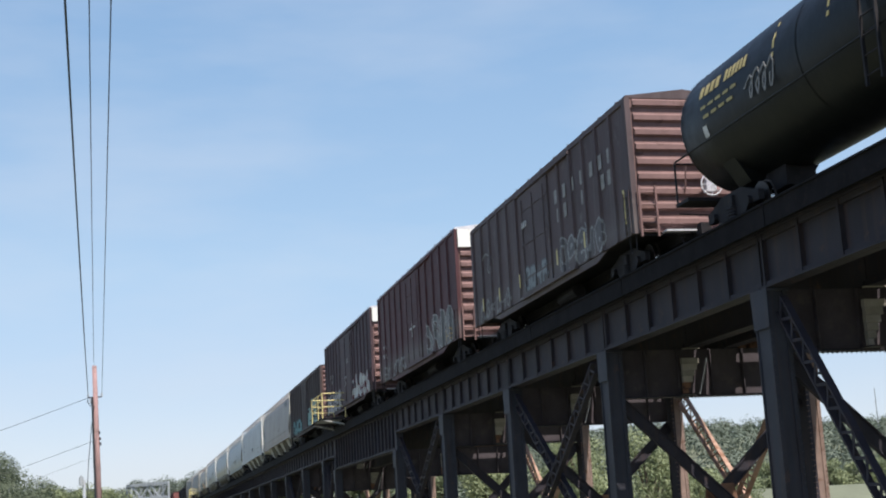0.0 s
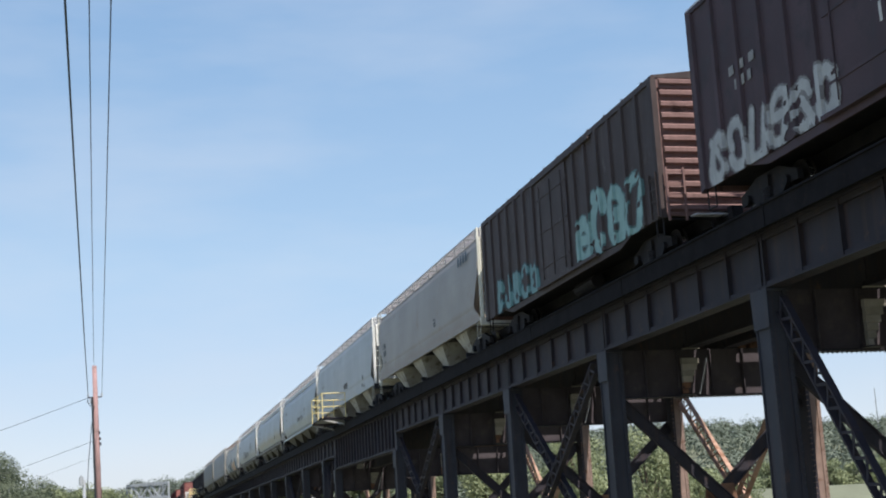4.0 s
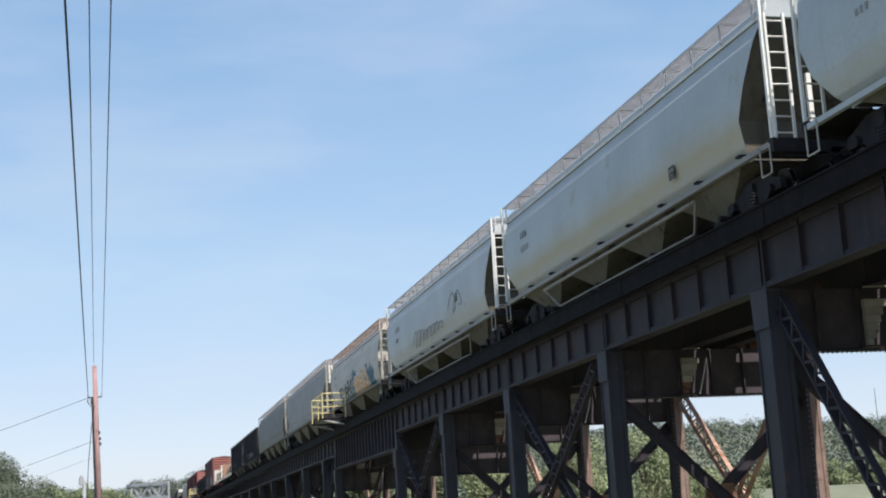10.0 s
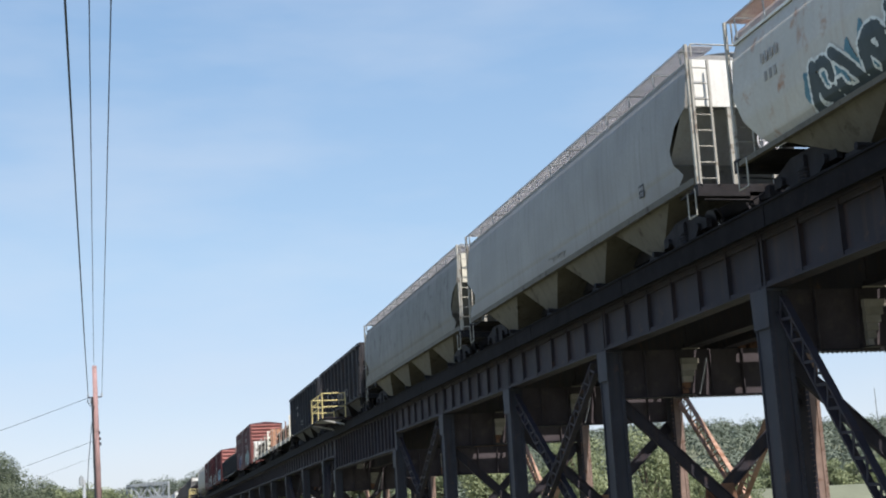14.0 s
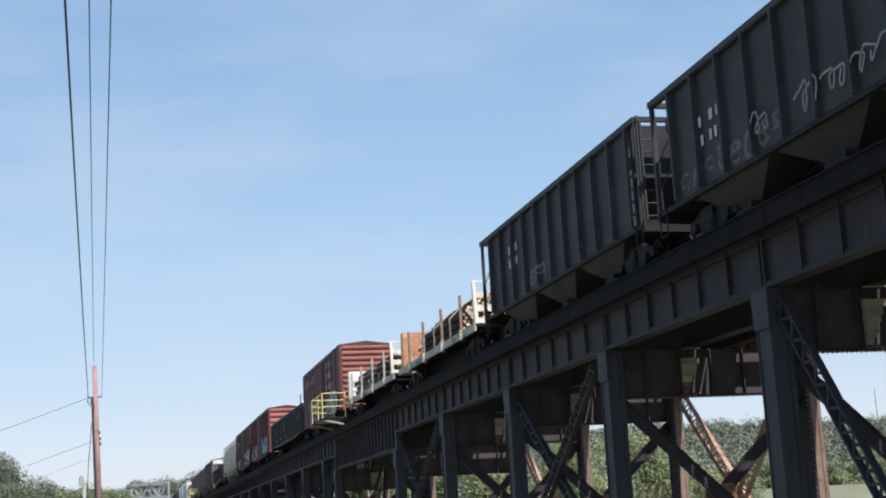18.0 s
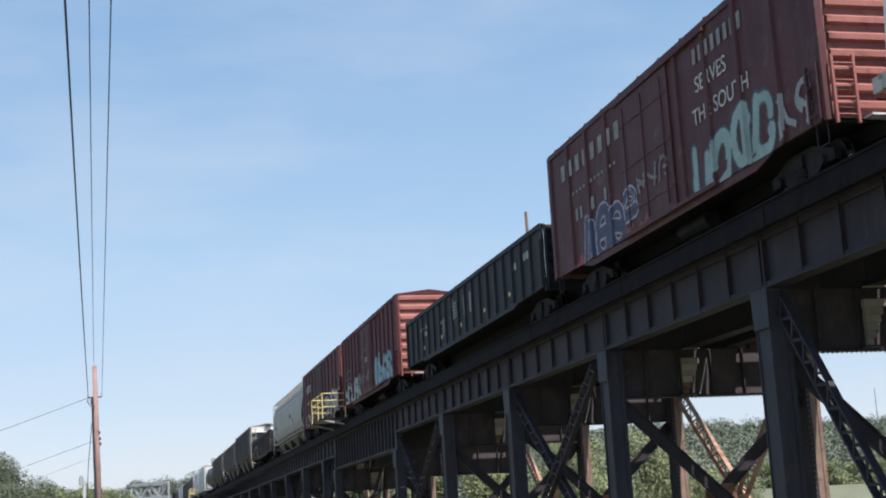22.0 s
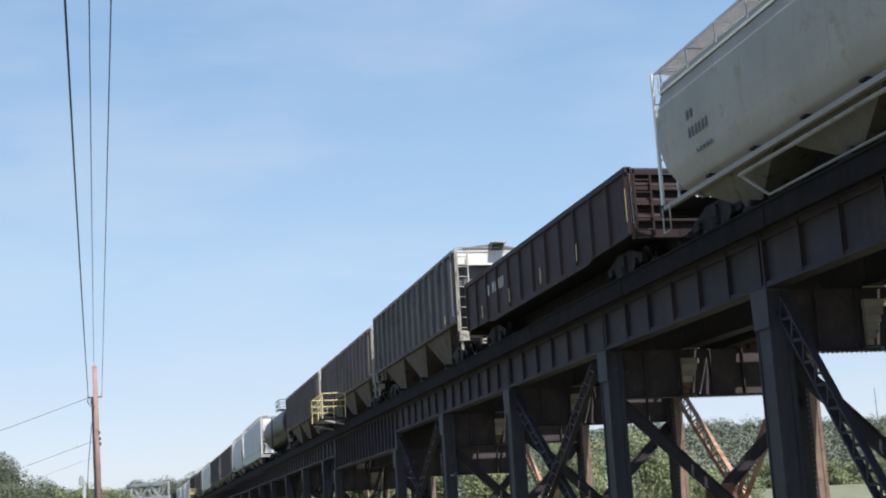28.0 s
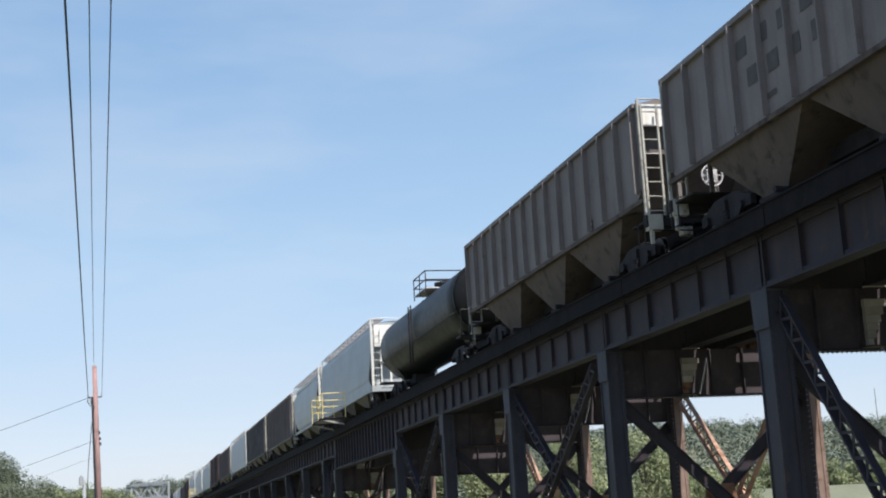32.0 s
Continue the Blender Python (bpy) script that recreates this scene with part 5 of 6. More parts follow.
def gondola(label, length, top, m, nrib):
    car = thing("gondola", label, "gondola car", "train cars")
    h, w, zb, zt = length / 2, 3.05, 1.05, top
    for sx in (-1, 1):
        part("side", Shape().box(sx * w / 2 - 0.03, -h, zb, sx * w / 2 + 0.03, h, zt), m, car)
        part("top_chord", Shape().box(sx * w / 2 - 0.1, -h, zt - 0.12, sx * w / 2 + 0.08, h, zt + 0.03), m, car)
        part("side_sill", Shape().prism([(-h, zb), (-h, zb - 0.12), (-h + 2.9, zb - 0.16), (-h + 3.4, zb - 0.26), (h - 3.4, zb - 0.26), (h - 2.9, zb - 0.16), (h, zb - 0.12), (h, zb)], "x", sx * w / 2 - 0.04, sx * w / 2 + 0.04), m, car)
    far = Shape()
    for k in range(nrib):
        y = -h + 0.12 + (length - 0.24) * k / (nrib - 1)
        for sx in (-1, 1):
            s = far if sx > 0 else Shape()
            s.prism([(sx * w / 2, y - 0.1), (sx * (w / 2 + 0.1), y - 0.05), (sx * (w / 2 + 0.1), y + 0.05), (sx * w / 2, y + 0.1)], "z", zb - 0.1, zt - 0.1)
            if sx < 0:
                part("rib", s, m, car)
    tagged(part("far_ribs", far, m, car), kind="stuff")
    part("floor", Shape().box(-w / 2 + 0.04, -h + 0.03, zb, w / 2 - 0.04, h - 0.03, zb + 0.1), M_TRUCK, car)
    part("centre_sill", Shape().box(-0.3, -h - 0.1, 0.62, 0.3, h + 0.1, 1.0), M_TRUCK, car)
    for sg in (-1, 1):
        part("end", corrugated_end(w, zb, zt, 4, sg, sg * h, 0.1), m, car)
        part("end_sill", Shape().box(-w / 2, sg * h - 0.08, zb - 0.25, w / 2, sg * h + 0.08, zb), m, car)
        truck(car, sg * (h - 1.9))
        coupler(car, sg * h, sg)
    ladder(car, -w / 2 + 0.06, -w / 2 + 0.5, -h - 0.16, zb - 0.2, zt - 0.2, m, 5)
    brake_wheel(car, 0.4, -h - 0.2, zb + 1.0, M_GRATE)
    return car


def bulkhead_flat(label, length, front_m, rear_m, load, stakes, front, rear):
    car = thing("bulkhead_flatcar", label, "flat car", "train cars")
    h, w, zd = length / 2, 2.9, 1.15
    part("deck", Shape().box(-w / 2, -h, zd - 0.12, w / 2, h, zd), M_TIE, car)
    for sx in (-1, 1):
        part("side_sill", Shape().prism([(-h, zd), (-h, zd - 0.28), (h, zd - 0.28), (h, zd)], "x", sx * w / 2 - 0.05, sx * w / 2 + 0.03), M_DIRTYWHITE, car, "white painted side sill")
    part("centre_sill", Shape().box(-0.4, -h - 0.2, 0.55, 0.4, h + 0.2, zd - 0.12), M_TRUCK, car)
    for y in stakes:
        for sx in (-1, 1):
            st = part("stake", Shape().box(sx * (w / 2 + 0.06) - 0.045, y - 0.06, zd - 0.3, sx * (w / 2 + 0.06) + 0.045, y + 0.06, zd + 1.35), M_STAKE if load == "logs" else M_DIRTYWHITE, car)
            part("stake_pocket", Shape().box(sx * (w / 2 + 0.08) - 0.08, y - 0.11, zd - 0.36, sx * (w / 2 + 0.08) + 0.08, y + 0.11, zd + 0.02), M_DIRTYWHITE, st)
        part("strap_winch", Shape().tube((-w / 2 - 0.12, y - 0.55, zd - 0.42), (-w / 2 - 0.12, y - 0.3, zd - 0.42), 0.075, 10), M_TRUCK, car)
    for sg, m in ((-1, front_m), (1, rear_m)):
        y = front if sg < 0 else rear
        lo, hi = min(y, y + sg * 0.06), max(y, y + sg * 0.06)
        if sg > 0:
            bh = part("bulkhead", Shape().box(-w / 2 + 0.05, y - 0.03, zd, w / 2 - 0.05, y + 0.03, zd + 1.62), m, car, "solid steel bulkhead plate")
        else:
            bh = part("bulkhead", Shape().box(-w / 2, lo, zd + 1.58, w / 2, hi, zd + 1.65), m, car, "open steel bulkhead frame")
            for z, tall in ((zd + 0.02, 0.24), (zd + 0.5, 0.24), (zd + 1.0, 0.22)):
                part("crossbar", Shape().box(-w / 2 + 0.02, lo, z, w / 2 - 0.02, hi, z + tall), m, bh)
        for x in (-w / 2 + 0.08, -0.5, 0.5, w / 2 - 0.08):
            part("post", Shape().prism([(y + sg * 0.062, zd + 1.6), (y + sg * 0.16, zd + 1.6), (y + sg * 0.34, zd), (y + sg * 0.062, zd)], "x", x - 0.06, x + 0.06), m, bh)
        truck(car, sg * (h - 1.7))
        coupler(car, sg * h, sg)
    rng = random.Random(int(length * 10))
    ld = thing("pole_load" if load == "logs" else "pipe_load", "bundle of dark treated poles with pale cut ends" if load == "logs" else "stack of dark steel pipes on pale timber bearers", "poles" if load == "logs" else "pipes", "train loads")
    if load == "logs":
        r = 0.077
        for row in range(11):
            cnt = 17 - (row % 2) - (0 if row < 6 else 2 * (row - 5))
            for k in range(cnt):
                x = (k - (cnt - 1) / 2) * 0.157 + rng.uniform(-0.01, 0.01)
                z = zd + 0.06 + r + row * 0.134
                a, b = -4.8 + rng.uniform(-0.2, 0.2), 3.2 + rng.uniform(-0.6, 0.3)
                rr = r * rng.uniform(0.85, 1.02)
                me = Shape().tube((x, a, z), (x, b, z), rr, 9, rr * 0.85).mesh("pole", M_LOGBARK)
                me.materials.append(M_LOGEND)
                for f in me.polygons:
                    f.material_index = 1 if len(f.vertices) > 4 else 0
                part("pole", me, M_LOGBARK, ld)
        tops, hw = zd + 1.57, 1.40
    else:
        r = 0.115
        for row in range(4):
            cnt = 11 - (row % 2)
            z = zd + 0.08 + r + row * 0.268
            for k in range(cnt):
                x = (k - (cnt - 1) / 2) * 0.255
                a, b = -5.1 + rng.uniform(-0.25, 0.2), 4.6 + rng.uniform(-0.7, 0.3)
                part("pipe", Shape().tube((x, a, z), (x, b, z), r, 12), M_PIPE, ld, smooth=True)
            for y in (-h + 2.2, -h * 0.25, h * 0.3, h - 2.2):
                part("dunnage", Shape().box(-1.46, y - 0.06, z - r - 0.05, 1.46, y + 0.06, z - r), M_PALEWOOD, ld)
        tops, hw = zd + 1.2, 1.42
    for y in (-3.0, -0.2, 2.2):
        part("strap", Shape().path([(-hw - 0.03, y, zd), (-hw - 0.03, y, tops - 0.78), (-hw + 0.85, y, tops), (hw - 0.85, y, tops), (hw + 0.03, y, tops - 0.78), (hw + 0.03, y, zd)], 0.02, 5), M_DIRTYWHITE, ld)
    return car, ld


def tank_car(label, length, m, dome=True):
    car = thing("tank_car", label, "tank car", "train cars")
    r, zc, h = 1.52, 2.62, length / 2
    rings = []
    hb = h - 0.75
    prof = [(-hb - 0.62, 0.02), (-hb - 0.56, 0.5), (-hb - 0.42, 0.95), (-hb - 0.2, 1.32), (-hb, r)] + [(-hb + 2 * hb * k / 12, r) for k in range(1, 12)] + [(hb, r), (hb + 0.2, 1.32), (hb + 0.42, 0.95), (hb + 0.56, 0.5), (hb + 0.62, 0.02)]
    for y, q in prof:
        rings.append([(q * math.cos(2 * math.pi * i / 36), y, zc + q * math.sin(2 * math.pi * i / 36)) for i in range(36)])
    part("tank", Shape().loft(rings, caps=True), m, car, smooth=True)
    for y in (-hb, -hb / 3, hb / 3, hb):
        part("weld_band", Shape().loft([[((r + 0.012) * math.cos(2 * math.pi * i / 36), y + d, zc + (r + 0.012) * math.sin(2 * math.pi * i / 36)) for i in range(36)] for d in (-0.03, 0.03)]), m, car, smooth=True)
    for sg in (-1, 1):
        part("stub_sill", Shape().box(-0.35, min(sg * (h + 0.1), sg * (h - 3.2)), 0.7, 0.35, max(sg * (h + 0.1), sg * (h - 3.2)), 1.15), M_TRUCK, car)
        part("saddle", Shape().prism([(-1.3, 1.9), (-0.7, 1.0), (0.7, 1.0), (1.3, 1.9)], "y", sg * (h - 2.0) - 0.3, sg * (h - 2.0) + 0.3), m, car)
        part("end_platform", Shape().box(-1.5, min(sg * h, sg * (h - 0.7)), 0.95, 1.5, max(sg * h, sg * (h - 0.7)), 1.03), M_TRUCK, car)
        truck(car, sg * (h - 2.0))
        coupler(car, sg * h, sg)
        rl = part("handrail", Shape().path([(-1.45, sg * h, 1.0), (-1.45, sg * h, 2.0), (1.45, sg * h, 2.0), (1.45, sg * h, 1.0)], 0.025), m, car)
        part("side_handrail", Shape().path([(sg * 1.58, -h + 0.3, 1.95), (sg * 1.58, h - 0.3, 1.95)], 0.022), m, car)
    if dome:
        part("dome", Shape().tube((0, 0, zc + r - 0.1), (0, 0, zc + r + 0.42), 0.42, 18), m, car)
        pl = part("dome_platform", Shape().box(-1.1, -1.2, zc + r - 0.02, 1.1, 1.2, zc + r + 0.03), M_GRATE, car)
        for x in (-1.1, 1.1):
            for y in (-1.2, 0, 1.2):
                part("post", Shape().tube((x, y, zc + r - 0.2), (x, y, zc + r + 0.75), 0.025, 6), M_TRUCK, pl)
            for z in (0.36, 0.75):
                part("rail", Shape().tube((x, -1.2, zc + r + z), (x, 1.2, zc + r + z), 0.028, 6), M_TRUCK, pl)
        for y in (-1.2, 1.2):
            for z in (0.36, 0.75):
                part("rail", Shape().tube((-1.1, y, zc + r + z), (1.1, y, zc + r + z), 0.028, 6), M_TRUCK, pl)
        side_ladder(car, -1.62, -0.25, 0.25, 1.0, zc + 0.9, M_TRUCK, 7)
    return car


def scribble(car, x, y0, y1, z0, z1, seed, m, r=0.03, loops=7):
    """A sprayed tag that cannot be read: one looping line on the side."""
    rng = random.Random(seed)
    s, pts = Shape(), []
    n = loops * 9
    tall = [rng.uniform(0.3, 1.0) for _ in range(loops + 2)]
    for i in range(n + 1):
        k = i / n
        a = k * loops * 2 * math.pi
        u = k * loops
        amp = (z1 - z0) / 2 * (tall[int(u)] + (tall[int(u) + 1] - tall[int(u)]) * (u - int(u)))
        y = y1 + (y0 - y1) * k + 0.5 * (y1 - y0) / loops * math.cos(a) * 0.9
        z = z0 + (z1 - z0) * 0.35 + amp * (math.sin(a) + 0.35 * math.sin(2 * a + seed))
        pts.append((y - 0.3 * (z - z0) + rng.uniform(-0.02, 0.02), z + rng.uniform(-0.03, 0.03)))
    for (ya, za), (yb, zb) in zip(pts, pts[1:]):
        s.beam((x, ya, za), (x, yb, zb), r * 2, 0.008, (1, 0, 0))
    part("sprayed_tag", s, m, car, "sprayed looping tag")


def words(car, text, x, y_front, z, size, m):
    """Stencilled words on the near side, read from the far end to the leading end."""
    cu = bpy.data.curves.new("slogan", "FONT")
    cu.body, cu.size, cu.extrude = text, size, 0.003
    tmp = new("slogan_text", cu)
    bpy.context.view_layer.update()
    me = bpy.data.meshes.new_from_object(tmp.evaluated_get(bpy.context.evaluated_depsgraph_get()))
    bpy.data.objects.remove(tmp)
    me.transform(Matrix(((0, 0, -1, 0), (-1, 0, 0, 0), (0, 1, 0, 0), (0, 0, 0, 1))))
    me.materials.clear()
    me.materials.append(m)
    ob = part("slogan", me, m, car, "white stencilled slogan")
    ob.location = (x, y_front, z)


def tank_bars(car, rows, m, name="stencil"):
    """Bars that lie on the tank's curve. rows: y0, z0, width, height, count."""
    r, zc = 1.528, 2.62
    for y0, z0, w, h, n in rows:
        step = w / n
        for k in range(n):
            s = Shape()
            ya, yb = y0 + step * k, y0 + step * (k + 0.7)
            q = [(-math.sqrt(r * r - (z - zc) ** 2), z) for z in (z0, z0 + h / 2, z0 + h)]
            s.loft([[(x, y, z) for x, z in q] for y in (ya, yb)], closed=False)
            part(name, s, m, car)


def label_plate(car, x, y, z, k=0.8):
    """A dark stencil panel with pale marks; k: its size, 1 for 0.4 m."""
    p = part("label_plate", Shape().box(x - 0.006, y - 0.2 * k, z - 0.2 * k, x, y + 0.2 * k, z + 0.2 * k), M_BLACKSPRAY, car, "small dark label plate")
    s = Shape()
    for ya, yb, za, zb in ((-0.15, -0.02, 0.02, 0.13), (0.03, 0.15, 0.02, 0.13), (-0.14, 0.08, -0.08, -0.05), (-0.14, 0.13, -0.15, -0.12)):
        s.box(x - 0.009, y + ya * k, z + za * k, x - 0.006, y + yb * k, z + zb * k)
    part("plate_mark", s, M_CHALKY, p)


# ---- the train: front and rear ends of each body along the track at the start ----
TRAIN = []


def couple_up(car, front, rear, *loads):
    TRAIN.append(((car, *loads), (front + rear) / 2))
    return car


NAVY, ORANGE, BLUE, FOG = (0.05, 0.12, 0.18), (0.56, 0.33, 0.17), (0.07, 0.075, 0.13), (0.2, 0.19, 0.19)


def build_train():
    c = couple_up(tank_car("black tank car with a yellow-stencilled side", 17.81, M_TANK), 10.60, 28.41)
    tank_bars(c, [(4.9, 3.02, 1.1, 0.26, 6), (6.2, 3.02, 1.1, 0.26, 4), (5.3, 2.72, 1.9, 0.07, 5), (5.5, 2.5, 1.6, 0.07, 4)], M_LETTERY)
    tank_bars(c, [(y, 2.75, 0.13, 0.75, 1) for y in (-5.6, -3.2, -0.9, 1.4, 3.6)], M_LETTERY, "reflector_strip")
    tank_bars(c, [(6.9, 2.1, 0.3, 0.25, 1)], M_LETTER, "placard")
    scribble(c, -1.53, 3.7, 4.9, 2.25, 2.95, 3, M_CHALKY, 0.02, 4)
    box1 = painted(("boxcar_brown_tagged", ((0.086, 0.062, 0.066), 0.62, 0.0, 0.28, 0.7, 22, (0.125, 0.105, 0.105), 0.2, 0.6)), [(-5.7, -1.9, 0.98, 1.95, (0.11, 0.10, 0.105), (0.26, 0.26, 0.26), 1, 0.35, 0.35), (-0.9, 1.5, 1.05, 1.72, (0.2, 0.22, 0.23), (0.09, 0.09, 0.1), 4, 0.35, 0.4), (3.2, 7.2, 0.95, 1.6, (0.23, 0.22, 0.22), None, 2, 0.3, 0.5)], (1.2, 0.7, (0.15, 0.135, 0.135), 0.5))
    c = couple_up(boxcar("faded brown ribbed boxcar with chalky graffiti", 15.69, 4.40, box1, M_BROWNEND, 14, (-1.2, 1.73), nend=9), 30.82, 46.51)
    bars(c, -1.575, [(y - 0.12, 3.10, 0.5, 0.40, 1) for y in (-6.42, -5.73, -5.02, -4.21, -3.43, -2.69, -1.9)] + [(y - 0.12, 2.53, 0.5, 0.40, 1) for y in (-6.36, -5.85, -4.23, -2.67, -2.05)], M_CHALKY)
    scribble(c, -1.575, 5.5, 6.4, 2.6, 3.6, 13, M_CHALKY, 0.02, 1)
    bars(c, -1.66, [(0.9, 3.05, 0.55, 0.2, 3)], M_LETTER)
    part("reflector", Shape().box(-1.63, -7.41, 1.22, -1.62, -7.31, 2.1), M_YELLOW, c, "yellow reflector strip")
    for y in (-4.3, -1.87, 1.98, 4.4, 6.5):
        part("reflector", Shape().box(-1.64, y, 1.28, -1.63, y + 0.08, 1.72), M_YELLOW, c, "yellow reflector strip")
    box2 = painted(("boxcar_maroon_tagged", ((0.082, 0.036, 0.041), 0.6, 0.0, 0.25, 0.7, 22, (0.045, 0.024, 0.027), 0.26, 0.5)), [(-6.95, -2.3, 0.95, 2.3, (0.17, 0.165, 0.165), (0.36, 0.35, 0.34), 5, 0.5, 0.35), (-6.9, -5.6, 1.0, 1.5, (0.34, 0.25, 0.15), None, 15, 0.5, 0.4), (2.0, 7.0, 0.9, 1.65, (0.26, 0.25, 0.245), None, 6, 0.4, 0.4)], (1.35, 0.75, (0.16, 0.15, 0.145), 0.55))
    c = couple_up(boxcar("tall maroon ribbed boxcar with grey graffiti", 16.04, 5.08, box2, M_BROWNEND, 12, (-1.45, 1.5), True, nend=10), 48.97, 65.01)
    bars(c, -1.575, [(6.45, 2.43, 0.7, 0.2, 3), (6.45, 2.02, 0.85, 0.2, 5)], M_LETTER)
    part("door_sign", Shape().box(-1.62, -0.35, 2.46, -1.612, 0.75, 2.54).box(-1.62, 0.2, 2.1, -1.612, 0.27, 2.8), M_LETTER, c)
    box3 = painted(("boxcar_plum_tagged", ((0.070, 0.046, 0.054), 0.62, 0.0, 0.28, 0.7, 22, (0.05, 0.038, 0.044), 0.3, 0.5)), [(-7.3, -1.5, 0.9, 1.75, (0.13, 0.035, 0.045), None, 18, 0.9, 0.45), (-6.9, -1.8, 0.92, 2.15, (0.46, 0.46, 0.45), (0.12, 0.04, 0.05), 8, 0.55, 0.4), (1.9, 7.5, 0.9, 2.0, (0.40, 0.40, 0.40), FOG, 9, 0.42, 0.3)])
    c = couple_up(boxcar("tall dark plum boxcar with silver graffiti", 15.83, 5.08, box3, M_BROWNEND, 15, (-1.99, 2.26), True, nend=10), 67.27, 83.10)
    bars(c, -1.575, [(5.2, 2.6, 0.9, 0.22, 3), (5.0, 2.95, 1.4, 0.2, 3)] + [(-6.85, 2.45 + 0.16 * k, 0.5, 0.07, 3) for k in range(5)], M_CHALKY)
    bars(c, -1.62, [(-0.75, 3.2 + 0.13 * k, 0.8, 0.07, 4) for k in range(2)], M_CHALKY, "door_stencil")
    part("door_mark", Shape().box(-1.62, 0.0, 2.42, -1.612, 0.6, 2.49).box(-1.62, 0.3, 1.95, -1.612, 0.38, 2.3), M_LETTER, c)
    box4 = painted(("boxcar_dark_brown_tagged", ((0.05808, 0.04356, 0.04356), 0.62, 0.0, 0.28, 0.7, 22, (0.099, 0.0858, 0.0825), 0.2, 0.55)), [(-6.9, -1.7, 0.9, 2.5, (0.24, 0.38, 0.37), (0.09, 0.16, 0.16), 11, 0.45, 0.5), (1.8, 6.6, 0.9, 2.0, (0.16, 0.29, 0.30), (0.05, 0.09, 0.10), 12, 0.5, 0.4)])
    c = couple_up(boxcar("dark brown ribbed boxcar with teal graffiti", 15.93, 4.34, box4, M_BROWNEND, 16, (-1.3, 1.5), nend=12), 85.46, 101.40)
    c = couple_up(hopper("tan-grey covered hopper with four cream chutes", 19.53, 4.2, M_TAN, "flat", 4, M_DIRTYWHITE, M_CREAM, beamm=M_CREAM, frac=0.24, knee=0.62, cut=1.3, sill=1.24), 102.42, 121.96)
    bars(c, -1.55, [(-8.3, 3.55, 1.6, 0.36, 4)], M_NAVYPAINT, "maker_mark")
    bars(c, -1.556, [(7.9, 2.5, 0.75, 0.24, 4), (7.8, 2.13, 0.75, 0.24, 5), (7.9, 1.8, 0.5, 0.07, 4)], M_LETTERD)
    label_plate(c, -1.556, -2.6, 2.1)
    c = couple_up(hopper("light grey covered hopper with four cream chutes", 19.94, 4.25, M_GREY, "flat", 4, M_DIRTYWHITE, M_WHITE, beamm=M_TRUCK, frac=0.24, knee=0.62, cut=1.3, sill=1.26), 123.50, 143.44)
    scribble(c, -1.556, -1.7, -0.4, 1.88, 2.25, 21, M_FADEDTAG, 0.035, 6)
    label_plate(c, -1.556, -6.68, 1.86, 0.6)
    label_plate(c, -1.556, -6.5, 1.46, 0.45)
    bars(c, -1.55, [(7.2, 2.75, 0.9, 0.2, 4), (7.0, 2.25, 1.1, 0.16, 5), (-7.2, 1.3, 0.4, 0.14, 3)], M_TANDARK)
    c = couple_up(hopper("blue-grey covered hopper with scribbled graffiti", 19.02, 4.2, painted(("hopper_blue_grey_dusty", ((0.42, 0.455, 0.475), 0.48, 0.0, 0.12, 0.5, 14, (0.34, 0.34, 0.30), 0.2, 0.25)), (), (1.5, 0.5, (0.40, 0.36, 0.25), 0.45)), "round", 4, M_CHUTE, M_WHITE, knee=0.5, cut=1.1), 144.16, 163.18)
    scribble(c, -1.556, -2.4, 0.8, 1.75, 2.2, 22, M_TANDARK, 0.022, 5)
    bars(c, -1.556, [(6.6, 2.8, 1.1, 0.2, 5), (6.9, 2.35, 0.5, 0.14, 3), (-3.5, 2.2, 0.55, 0.28, 2), (-3.5, 2.0, 0.55, 0.1, 2)], M_TANDARK)
    c = couple_up(hopper("blue-grey rounded covered hopper with yellow dust", 19.22, 4.2, painted(("hopper_blue_grey_yellow_dust", ((0.43, 0.46, 0.475), 0.48, 0.0, 0.12, 0.5, 14, (0.36, 0.36, 0.32), 0.2, 0.25)), (), (1.75, 0.62, (0.40, 0.33, 0.20), 0.75)), "round", 4, M_CHUTE, M_GREY, pipes=True, knee=0.5, cut=1.1, sill=1.13), 164.51, 183.73)
    label_plate(c, -1.556, -4.74, 1.78)
    bars(c, -1.556, [(6.9, 2.85, 0.7, 0.22, 3), (6.7, 2.4, 0.9, 0.2, 4)], M_TANDARK)
    c = couple_up(hopper("pale grey rounded covered hopper with sprayed writing", 19.22, 4.22, painted(("hopper_pale_grey_dusty", ((0.47, 0.49, 0.50), 0.5, 0.0, 0.12, 0.5, 14, (0.33, 0.33, 0.32), 0.18, 0.25)), (), (1.6, 0.55, (0.42, 0.36, 0.25), 0.5)), "round", 4, M_CHUTE, M_GREY, pipes=True, knee=0.5, cut=1.1, sill=1.13), 185.07, 204.29)
    scribble(c, -1.556, -1.9, 3.6, 1.6, 2.3, 23, M_TANDARK, 0.024, 8)
    scribble(c, -1.556, -5.0, -3.2, 2.0, 2.9, 24, M_TANDARK, 0.02, 2)
    label_plate(c, -1.556, -4.3, 2.5)
    bars(c, -1.556, [(6.7, 2.85, 0.9, 0.22, 4), (7.0, 2.35, 0.5, 0.2, 3)], M_TANDARK)
    rusty_roof = surf("rusty_roof_sheet", (0.46, 0.36, 0.33), 0.7, 0.0, 0.3, 1.0, 18, (0.5, 0.45, 0.4), 0.3)
